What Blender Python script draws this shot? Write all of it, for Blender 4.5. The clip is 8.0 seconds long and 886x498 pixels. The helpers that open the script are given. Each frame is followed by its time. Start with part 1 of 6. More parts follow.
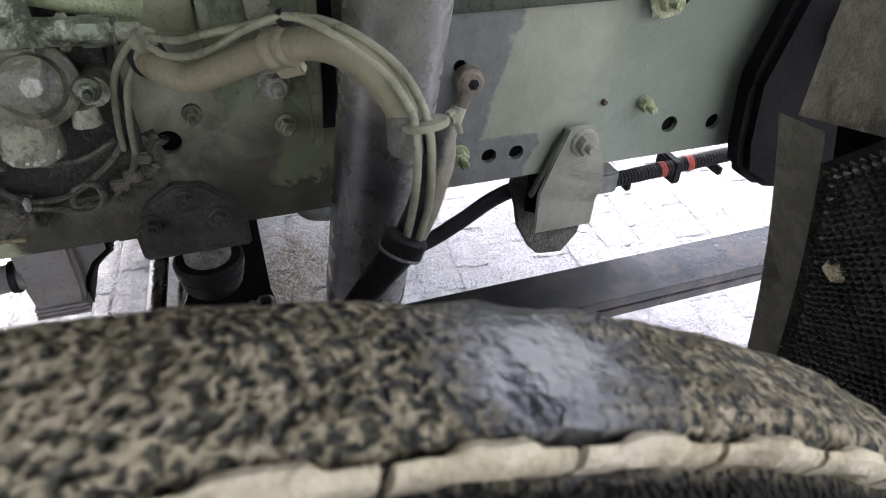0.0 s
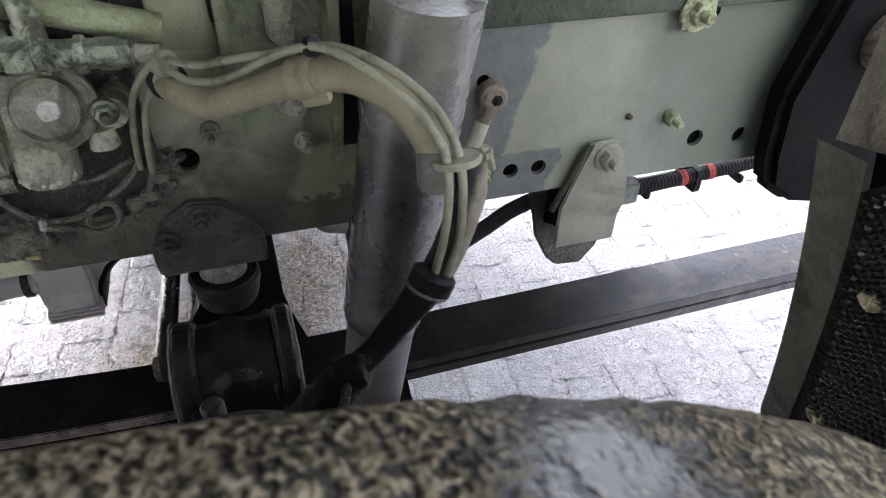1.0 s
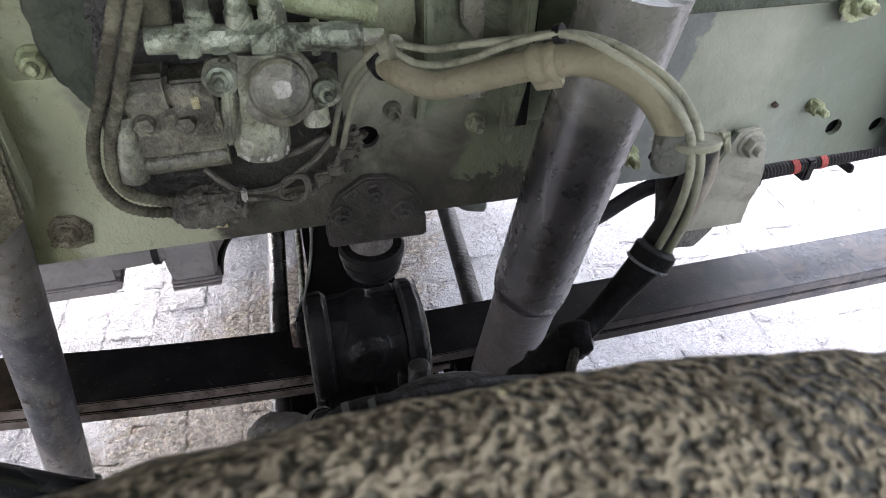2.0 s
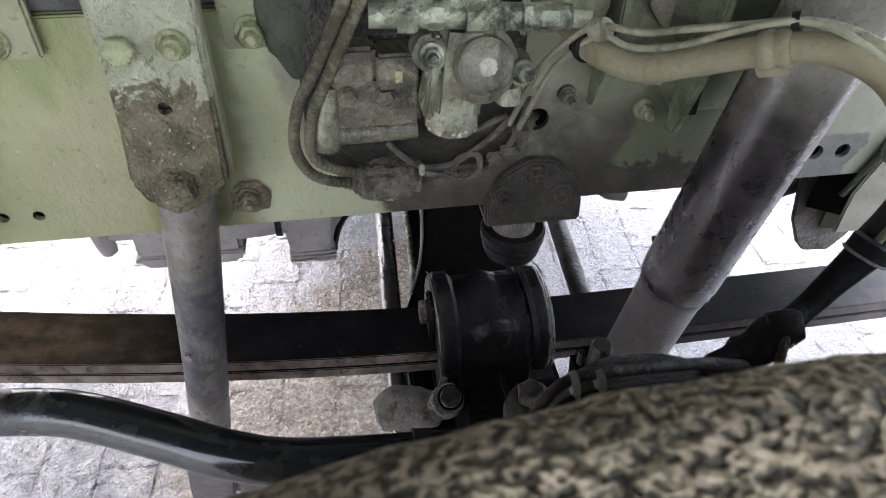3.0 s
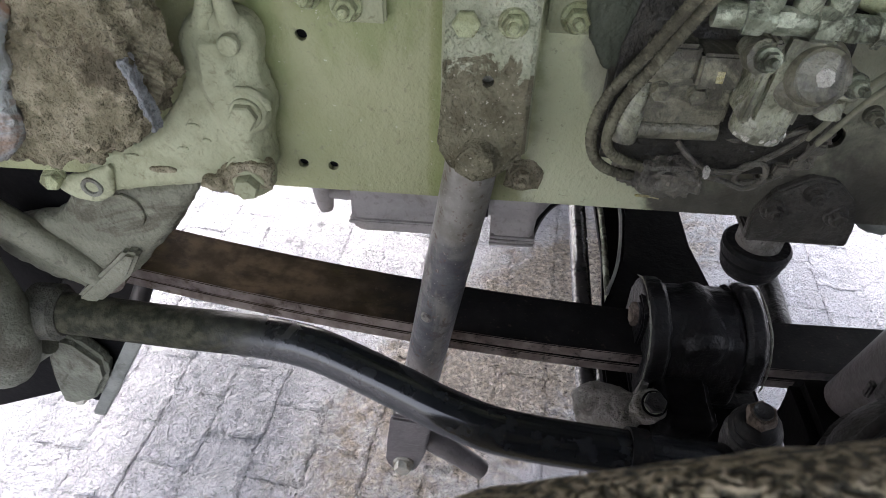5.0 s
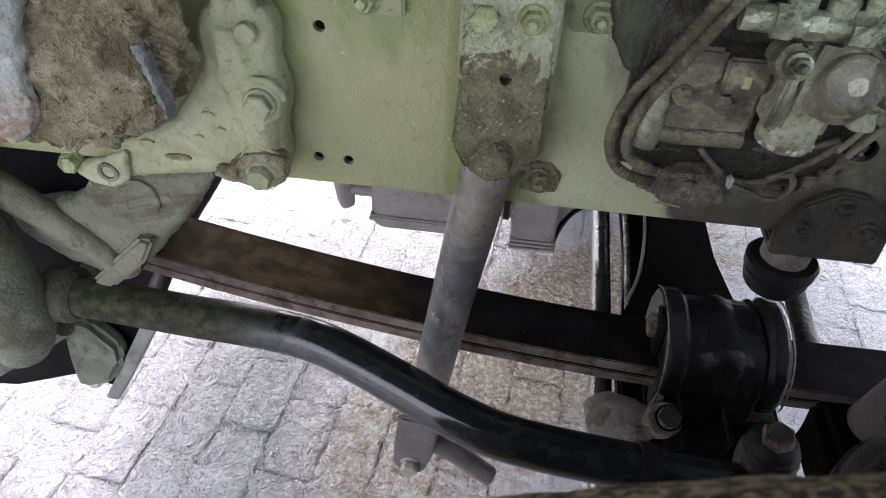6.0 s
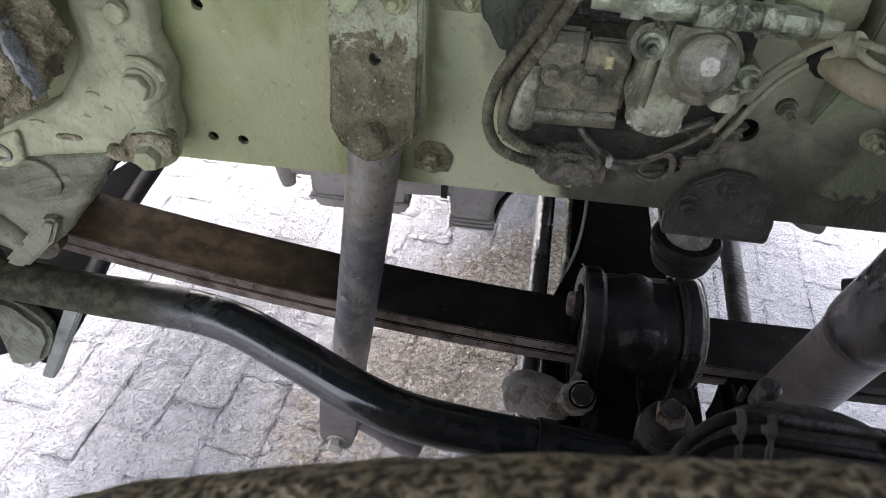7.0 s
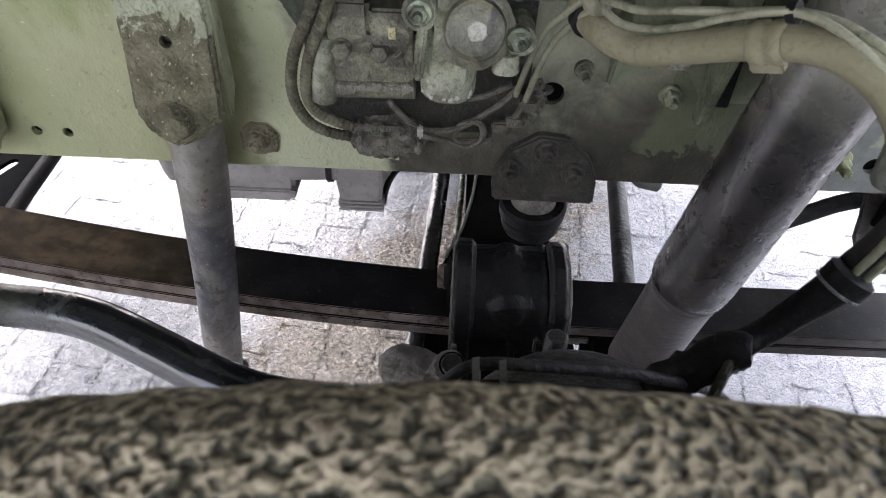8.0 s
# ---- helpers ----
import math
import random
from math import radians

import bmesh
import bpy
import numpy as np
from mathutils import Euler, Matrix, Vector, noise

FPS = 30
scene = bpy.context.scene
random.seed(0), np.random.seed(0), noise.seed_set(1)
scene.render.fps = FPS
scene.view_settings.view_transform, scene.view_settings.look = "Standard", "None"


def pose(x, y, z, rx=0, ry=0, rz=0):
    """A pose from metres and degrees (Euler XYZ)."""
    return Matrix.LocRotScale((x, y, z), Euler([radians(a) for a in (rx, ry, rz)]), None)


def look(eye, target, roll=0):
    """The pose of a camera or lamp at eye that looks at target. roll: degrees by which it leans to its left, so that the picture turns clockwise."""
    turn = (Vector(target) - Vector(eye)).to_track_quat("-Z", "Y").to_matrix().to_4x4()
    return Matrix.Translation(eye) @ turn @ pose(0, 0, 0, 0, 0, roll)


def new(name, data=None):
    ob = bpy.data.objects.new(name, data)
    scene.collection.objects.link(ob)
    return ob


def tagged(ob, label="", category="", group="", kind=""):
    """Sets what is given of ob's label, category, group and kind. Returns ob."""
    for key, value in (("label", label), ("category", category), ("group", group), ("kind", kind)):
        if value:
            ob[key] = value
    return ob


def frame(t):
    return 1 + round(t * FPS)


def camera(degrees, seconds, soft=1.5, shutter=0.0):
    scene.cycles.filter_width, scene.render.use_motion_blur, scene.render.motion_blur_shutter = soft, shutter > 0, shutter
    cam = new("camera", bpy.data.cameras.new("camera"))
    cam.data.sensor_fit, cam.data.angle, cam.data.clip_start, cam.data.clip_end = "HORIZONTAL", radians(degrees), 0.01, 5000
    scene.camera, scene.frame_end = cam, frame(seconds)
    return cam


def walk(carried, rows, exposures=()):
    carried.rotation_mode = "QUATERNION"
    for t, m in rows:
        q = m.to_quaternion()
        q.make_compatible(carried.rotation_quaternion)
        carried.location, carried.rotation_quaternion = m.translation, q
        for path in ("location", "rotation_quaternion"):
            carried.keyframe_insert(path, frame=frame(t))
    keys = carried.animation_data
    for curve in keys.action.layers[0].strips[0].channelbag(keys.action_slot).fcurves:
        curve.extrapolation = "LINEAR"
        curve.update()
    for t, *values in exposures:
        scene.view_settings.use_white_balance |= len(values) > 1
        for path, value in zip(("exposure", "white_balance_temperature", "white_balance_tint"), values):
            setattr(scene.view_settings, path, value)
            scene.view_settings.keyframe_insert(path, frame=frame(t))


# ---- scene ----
cam = camera(66.6, 8.0, soft=0.7)
cam.data.dof.use_dof = True
cam.data.dof.focus_distance = 1.2
cam.data.dof.aperture_fstop = 14.0
PATH = [
    (0, (0.811, -0.712, 1.457), (1.346, 0.787, 0.246), 1.7),
    (0.5, (0.852, -0.686, 1.453), (1.387, 0.815, 0.244), 2.2),
    (1, (0.806, -0.674, 1.474), (1.316, 0.813, 0.237), 1.8),
    (1.2, (0.769, -0.673, 1.482), (1.265, 0.806, 0.231), 1.8),
    (2.3, (0.617, -0.66, 1.489), (0.995, 0.827, 0.207), 1.3),
    (2.5, (0.591, -0.657, 1.486), (0.949, 0.831, 0.199), 1.4),
    (3, (0.524, -0.658, 1.485), (0.785, 0.841, 0.187), 1.2),
    (3.5, (0.473, -0.664, 1.477), (0.635, 0.845, 0.174), 1.2),
    (4, (0.416, -0.669, 1.478), (0.485, 0.844, 0.172), 1.3),
    (4.5, (0.374, -0.671, 1.479), (0.351, 0.838, 0.168), 1.5),
    (5, (0.361, -0.677, 1.485), (0.265, 0.83, 0.173), 1.6),
    (5.2, (0.363, -0.675, 1.484), (0.24, 0.83, 0.172), 1.6),
    (6.3, (0.402, -0.655, 1.473), (0.221, 0.845, 0.163), 2.2),
    (6.5, (0.428, -0.648, 1.476), (0.251, 0.837, 0.149), 2.2),
    (7, (0.5, -0.648, 1.482), (0.339, 0.809, 0.122), 2.3),
    (7.5, (0.571, -0.646, 1.481), (0.44, 0.799, 0.104), 1.6),
    (8, (0.652, -0.652, 1.483), (0.606, 0.789, 0.096), 1.5),
]
walk(cam, [(t, look(eye, target, roll)) for t, eye, target, roll in PATH], [(0, 2.9, 6300, 18), (1.2, 3.0, 6300, 18), (2.5, 3.38, 6300, 18), (3.5, 3.42, 6300, 18), (4.5, 3.2, 6300, 18), (5, 3.1, 6300, 18), (6.5, 3.08, 6300, 18), (8, 3.36, 6300, 18)])

# ---- world, sun, large lights ----
world = bpy.data.worlds.new("overcast_sky")
scene.world = world
world.use_nodes = True
wn = world.node_tree.nodes
sky = wn.new("ShaderNodeTexSky")
sky.sky_type = "NISHITA"
sky.sun_disc = False
sky.sun_elevation = radians(48)
sky.sun_rotation = radians(-31)
sky.dust_density = 4.0
sky.air_density = 1.5
sky.ozone_density = 1.0
pale = wn.new("ShaderNodeHueSaturation")
pale.inputs["Saturation"].default_value = 0.35
world.node_tree.links.new(sky.outputs["Color"], pale.inputs["Color"])
world.node_tree.links.new(pale.outputs["Color"], wn["Background"].inputs["Color"])
wn["Background"].inputs["Strength"].default_value = 0.15
sun = bpy.data.lights.new("sun", "SUN")
sun.energy = 0.8
sun.angle = radians(40)
sun.color = (1.0, 0.97, 0.93)
sun_ob = new("sun", sun)
sun_ob.matrix_world = look((-2.0, 4.0, 6.0), (0.4, 0.5, 0.5))


# ---- materials ----
class Mat:
    """A small builder for node materials in world metres."""

    def __init__(self, name):
        self.m = bpy.data.materials.new(name)
        self.m.use_nodes = True
        self.t = self.m.node_tree
        self.b = self.t.nodes["Principled BSDF"]
        self.pos = self.t.nodes.new("ShaderNodeNewGeometry").outputs["Position"]

    def put(self, socket, value):
        if isinstance(value, bpy.types.NodeSocket):
            self.t.links.new(value, socket)
        elif isinstance(value, tuple) and len(value) == 3 and socket.type == "RGBA":
            socket.default_value = (*value, 1)
        else:
            socket.default_value = value

    def noise(self, scale, detail=4, rough=0.55, warp=0.0, stretch=None):
        n = self.t.nodes.new("ShaderNodeTexNoise")
        v = self.pos
        if stretch:
            mp = self.t.nodes.new("ShaderNodeMapping")
            self.t.links.new(v, mp.inputs["Vector"])
            mp.inputs["Scale"].default_value = stretch
            v = mp.outputs["Vector"]
        self.t.links.new(v, n.inputs["Vector"])
        n.inputs["Scale"].default_value = scale
        n.inputs["Detail"].default_value = detail
        n.inputs["Roughness"].default_value = rough
        n.inputs["Distortion"].default_value = warp
        return n.outputs["Fac"]

    def cells(self, scale):
        n = self.t.nodes.new("ShaderNodeTexVoronoi")
        self.t.links.new(self.pos, n.inputs["Vector"])
        n.feature = "SMOOTH_F1"
        n.inputs["Scale"].default_value = scale
        n.inputs["Smoothness"].default_value = 0.7
        return n.outputs["Distance"]

    def step(self, fac, lo, hi):
        n = self.t.nodes.new("ShaderNodeMapRange")
        n.interpolation_type = "SMOOTHSTEP"
        self.put(n.inputs["Value"], fac)
        n.inputs["From Min"].default_value, n.inputs["From Max"].default_value = lo, hi
        return n.outputs["Result"]

    def calc(self, op, a, b=0.0):
        n = self.t.nodes.new("ShaderNodeMath")
        n.operation = op
        self.put(n.inputs[0], a)
        self.put(n.inputs[1], b)
        return n.outputs[0]

    def axis(self, i):
        n = self.t.nodes.new("ShaderNodeSeparateXYZ")
        self.t.links.new(self.pos, n.inputs[0])
        return n.outputs[i]

    def each(self):
        return self.t.nodes.new("ShaderNodeObjectInfo").outputs["Random"]

    def mix(self, fac, a, b):
        n = self.t.nodes.new("ShaderNodeMix")
        n.data_type = "RGBA"
        self.put(n.inputs[0], fac)
        self.put(n.inputs[6], a)
        self.put(n.inputs[7], b)
        return n.outputs[2]

    def lerp(self, fac, a, b):
        n = self.t.nodes.new("ShaderNodeMix")
        self.put(n.inputs[0], fac)
        self.put(n.inputs[2], a)
        self.put(n.inputs[3], b)
        return n.outputs[0]

    def bump(self, height, dist, strength=1.0):
        n = self.t.nodes.new("ShaderNodeBump")
        self.put(n.inputs["Height"], height)
        n.inputs["Distance"].default_value = dist
        n.inputs["Strength"].default_value = strength
        old = self.b.inputs["Normal"]
        if old.is_linked:
            self.t.links.new(old.links[0].from_socket, n.inputs["Normal"])
        self.t.links.new(n.outputs[0], old)

    def done(self, colour, rough, metal=0.0, spec=0.5):
        self.put(self.b.inputs["Base Color"], colour)
        self.put(self.b.inputs["Roughness"], rough)
        self.put(self.b.inputs["Metallic"], metal)
        self.put(self.b.inputs["Specular IOR Level"], spec)
        return self.m


def grimy(name, base, second, dirt, cover=0.5, rough=0.6, metal=0.0, grain=0.0015, scale=14.0, spec=0.4):
    """Paint or metal with patches of a second tone, specks of dirt, pale scuffs and a fine relief."""
    k = Mat(name)
    col = k.mix(k.step(k.noise(scale, 6, 0.62, 0.5), 0.40, 0.62), base, second)
    big = k.step(k.noise(scale * 0.45, 8, 0.70, 0.8), cover - 0.04, cover + 0.07)
    col = k.mix(k.calc("MULTIPLY", big, 0.8), col, dirt)
    mid = k.noise(scale * 6, 6, 0.68, 0.6)
    col = k.mix(k.calc("MULTIPLY", k.step(mid, 0.54, 0.66), 0.50), col, dirt)
    fine = k.noise(scale * 22, 4, 0.65)
    col = k.mix(k.calc("MULTIPLY", k.step(fine, 0.52, 0.70), 0.18), col, dirt)
    pale = tuple(min(0.8, 1.35 * c + 0.01) for c in second)
    col = k.mix(k.calc("MULTIPLY", k.step(k.noise(scale * 13, 5, 0.7), 0.63, 0.74), 0.25), col, pale)
    k.bump(k.noise(scale * 5, 2, 0.5, 0.3), grain * 2.0)
    k.bump(k.noise(scale * 16, 1.5, 0.5), grain * 0.8)
    r = k.lerp(big, rough, min(1.0, rough + 0.2))
    return k.done(col, r, metal, spec)


def rail_paint():
    """Pale green chassis paint, oily dark film round the steering valve, darker towards the lower edge, bare grey-green
    towards the rear.
    """
    k = Mat("rail_paint")
    x, z = k.axis(0), k.axis(2)
    n1 = k.calc("SUBTRACT", k.noise(9, 5, 0.6), 0.5)
    n2 = k.calc("SUBTRACT", k.noise(40, 4, 0.6), 0.5)
    wob = k.calc("ADD", k.calc("MULTIPLY", n1, 0.10), k.calc("MULTIPLY", n2, 0.022))
    xs = k.calc("ADD", x, wob)
    green = k.mix(k.step(k.noise(5, 4), 0.35, 0.7), (0.245, 0.260, 0.130), (0.325, 0.334, 0.190))
    moss = k.step(k.calc("ADD", k.noise(6, 5, 0.65, 0.5, (1.0, 1.0, 0.35)), k.calc("MULTIPLY", k.step(z, 1.0, 1.25), 0.10)), 0.60, 0.74)
    green = k.mix(k.calc("MULTIPLY", moss, 0.55), green, (0.159, 0.201, 0.067))
    green = k.mix(k.calc("MULTIPLY", k.step(k.noise(120, 3), 0.60, 0.72), 0.35), green, (0.293, 0.293, 0.207))
    film = k.mix(k.step(k.noise(11, 5), 0.35, 0.7), (0.285, 0.286, 0.198), (0.405, 0.406, 0.288))
    # deeper brown blotches, denser towards the rail's lower edge
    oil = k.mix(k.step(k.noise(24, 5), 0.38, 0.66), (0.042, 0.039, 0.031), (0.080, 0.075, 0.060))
    low_edge = k.calc("ADD", k.calc("ADD", z, k.calc("MULTIPLY", k.calc("SUBTRACT", x, 0.75), -0.25)), k.calc("MULTIPLY", k.calc("SUBTRACT", k.noise(13, 6, 0.65, 0.8), 0.5), 0.22))
    film = k.mix(k.calc("MULTIPLY", k.step(low_edge, 1.165, 1.030), 0.92), film, oil)
    film = k.mix(k.calc("MULTIPLY", k.step(k.noise(70, 6, 0.7), 0.60, 0.70), 0.2), film, (0.36, 0.345, 0.27))
    beside = k.calc("DIVIDE", k.calc("SUBTRACT", x, 0.309), 0.017)
    green = k.mix(k.calc("MULTIPLY", k.step(k.calc("ADD", k.calc("MULTIPLY", beside, beside), k.calc("MULTIPLY", k.noise(20, 5), 1.2)), 1.4, 0.4), 0.75), green, (0.171, 0.201, 0.061))
    faded = k.calc("MULTIPLY", k.step(xs, 0.405, 0.43), k.step(k.calc("ADD", z, k.calc("MULTIPLY", n1, 0.25)), 1.10, 1.035))
    green = k.mix(k.calc("MULTIPLY", faded, 0.75), green, (0.430, 0.412, 0.365))
    # whole strip lifted paler in colour, in place of light missing here
    green = k.mix(k.calc("MULTIPLY", k.step(xs, 0.405, 0.43), 0.85), green, (0.500, 0.525, 0.335))
    pit = k.noise(75, 5, 0.7)
    green = k.mix(k.calc("MULTIPLY", k.step(pit, 0.60, 0.66), 0.5), green, (0.183, 0.177, 0.116))
    green = k.mix(k.calc("MULTIPLY", k.step(pit, 0.36, 0.32), 0.5), green, (0.561, 0.561, 0.464))
    right0 = k.calc("SUBTRACT", xs, k.calc("MULTIPLY", k.calc("SUBTRACT", z, 1.08), 0.20))
    grey = k.mix(k.step(k.noise(7, 5), 0.35, 0.68), (0.165, 0.186, 0.150), (0.225, 0.248, 0.204))
    grey = k.mix(k.calc("MULTIPLY", k.step(k.noise(90, 3), 0.55, 0.7), 0.4), grey, (0.168, 0.176, 0.160))
    weather = k.step(k.noise(3.2, 5, 0.6, 0.6), 0.42, 0.66)
    grey = k.mix(k.calc("MULTIPLY", weather, 0.65), grey, (0.110, 0.126, 0.090))
    grey = k.mix(k.calc("MULTIPLY", k.step(k.noise(7, 5, 0.6, 0.6, (1.0, 1.0, 0.30)), 0.52, 0.66), 0.65), grey, (0.120, 0.142, 0.082))
    grey = k.mix(k.calc("MULTIPLY", k.step(k.noise(110, 4, 0.7), 0.62, 0.70), 0.35), grey, (0.34, 0.34, 0.29))
    patch = k.calc("MULTIPLY", k.step(right0, 1.08, 1.09), k.step(right0, 1.33, 1.22))
    grey = k.mix(k.calc("MULTIPLY", patch, 0.66), grey, k.mix(k.step(k.noise(16, 6, 0.65), 0.35, 0.65), (0.268, 0.276, 0.200), (0.330, 0.334, 0.250)))
    # darker to the rear: weathering, plus the support arm's shade put in
    grey = k.mix(k.calc("MULTIPLY", k.step(xs, 1.24, 1.42), 0.60), grey, (0.088, 0.104, 0.070))
    # the edge of the oily film leans with height
    drop = k.calc("SUBTRACT", z, 1.1)
    left = k.calc("ADD", xs, k.calc("ADD", k.calc("MULTIPLY", k.calc("MAXIMUM", drop, 0.0), 0.30), k.calc("MULTIPLY", k.calc("MINIMUM", drop, 0.0), 0.75)))
    col = k.mix(k.step(left, 0.478, 0.492), green, film)
    right = k.calc("SUBTRACT", xs, k.calc("MULTIPLY", k.calc("SUBTRACT", z, 1.08), 0.28))
    dull = k.mix(k.step(k.noise(8, 5), 0.35, 0.68), (0.112, 0.126, 0.072), (0.165, 0.180, 0.108))
    blue = k.mix(k.step(k.noise(30, 6, 0.7), 0.35, 0.65), (0.122, 0.128, 0.116), (0.170, 0.176, 0.160))
    dull = k.mix(k.step(xs, 0.93, 1.00), dull, blue)
    col = k.mix(k.step(right, 0.855, 0.875), col, dull)
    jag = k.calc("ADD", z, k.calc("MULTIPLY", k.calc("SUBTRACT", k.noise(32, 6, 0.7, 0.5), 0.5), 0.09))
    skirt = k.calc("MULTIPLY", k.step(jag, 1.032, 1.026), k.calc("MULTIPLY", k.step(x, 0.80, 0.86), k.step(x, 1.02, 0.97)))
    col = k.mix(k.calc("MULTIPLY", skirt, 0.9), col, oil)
    low = k.calc("MULTIPLY", k.step(k.calc("ADD", z, k.calc("MULTIPLY", wob, 0.4)), 1.045, 1.05), k.step(right, 1.118, 1.126))
    col = k.mix(low, col, grey)
    far = k.step(k.calc("ADD", right, k.calc("MULTIPLY", n2, 0.03)), 1.205, 1.212)
    col = k.mix(far, col, grey)
    worn = k.lerp(k.step(x, 0.95, 1.12), 1.0, 0.35)
    k.bump(k.calc("MULTIPLY", k.noise(75, 2, 0.5), worn), 0.0026)
    k.bump(k.calc("MULTIPLY", k.noise(260, 2.5, 0.6), worn), 0.0016)
    return k.done(col, k.lerp(k.noise(18, 4), 0.42, 0.75), 0.0, 0.4)


def mud_plate_paint():
    """Pale green plate whose lower two thirds are caked with brown mud."""
    k = Mat("muddy_green_plate")
    z = k.axis(2)
    n = k.calc("SUBTRACT", k.noise(24, 5, 0.65, 0.5), 0.5)
    level = k.calc("ADD", z, k.calc("MULTIPLY", n, 0.16))
    green = k.mix(k.step(k.noise(30, 4), 0.35, 0.7), (0.299, 0.317, 0.217), (0.384, 0.397, 0.293))
    mud = k.mix(k.step(k.noise(35, 5), 0.35, 0.7), (0.105, 0.098, 0.060), (0.180, 0.166, 0.108))
    mud = k.mix(k.step(k.noise(230, 3), 0.64, 0.72), mud, (0.403, 0.378, 0.305))
    k.bump(k.noise(60, 2.5, 0.5), 0.010)
    k.bump(k.noise(200, 2, 0.5), 0.006)
    return k.done(k.mix(k.step(level, 1.180, 1.190), mud, green), 0.85, 0.0, 0.25)


def spring_steel():
    """Dark spring steel, rusty brown and dusty towards the front eye, with light and shade put into its tones."""
    k = Mat("spring_steel")
    x = k.axis(0)
    n = k.noise(9, 5, 0.6, 0.4)
    rust = k.mix(k.step(k.noise(26, 5), 0.35, 0.7), (0.050, 0.034, 0.018), (0.120, 0.084, 0.048))
    olive = k.step(k.noise(6, 5, 0.65, 0.6, (0.5, 1.0, 1.0)), 0.50, 0.66)
    rust = k.mix(k.calc("MULTIPLY", olive, 0.7), rust, (0.080, 0.064, 0.022))
    rust = k.mix(k.calc("MULTIPLY", k.step(k.noise(9, 6, 0.7, 0.8, (0.4, 1.0, 1.0)), 0.48, 0.60), 0.75), rust, (0.022, 0.017, 0.011))
    # black middle holds the engine's shade, blue-grey rear the sky's sheen
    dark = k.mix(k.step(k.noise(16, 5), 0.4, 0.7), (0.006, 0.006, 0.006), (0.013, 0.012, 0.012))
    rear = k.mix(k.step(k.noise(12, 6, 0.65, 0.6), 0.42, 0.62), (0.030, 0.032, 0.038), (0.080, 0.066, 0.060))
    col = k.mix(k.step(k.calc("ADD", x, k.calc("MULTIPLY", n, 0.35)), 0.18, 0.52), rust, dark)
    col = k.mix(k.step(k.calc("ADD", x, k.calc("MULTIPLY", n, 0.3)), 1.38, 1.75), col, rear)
    col = k.mix(k.calc("MULTIPLY", k.step(k.noise(140, 3), 0.62, 0.72), 0.12), col, (0.2, 0.16, 0.11))
    # faces turned to -y painted paler, for light falling on the leaf edges
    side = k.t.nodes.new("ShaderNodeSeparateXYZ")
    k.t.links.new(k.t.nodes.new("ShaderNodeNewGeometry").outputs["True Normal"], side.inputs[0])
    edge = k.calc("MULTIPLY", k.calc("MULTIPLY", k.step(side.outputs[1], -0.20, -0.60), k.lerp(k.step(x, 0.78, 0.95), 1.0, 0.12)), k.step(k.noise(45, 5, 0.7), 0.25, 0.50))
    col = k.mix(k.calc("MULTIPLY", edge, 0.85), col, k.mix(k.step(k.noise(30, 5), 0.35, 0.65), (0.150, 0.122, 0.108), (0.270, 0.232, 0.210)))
    k.bump(k.noise(200, 2, 0.5), 0.0004)
    return k.done(col, k.lerp(k.step(x, 1.20, 1.60), k.lerp(n, 0.50, 0.70), k.lerp(n, 0.16, 0.34)), 0.0, k.lerp(k.step(x, 1.20, 1.60), 0.10, 0.8))


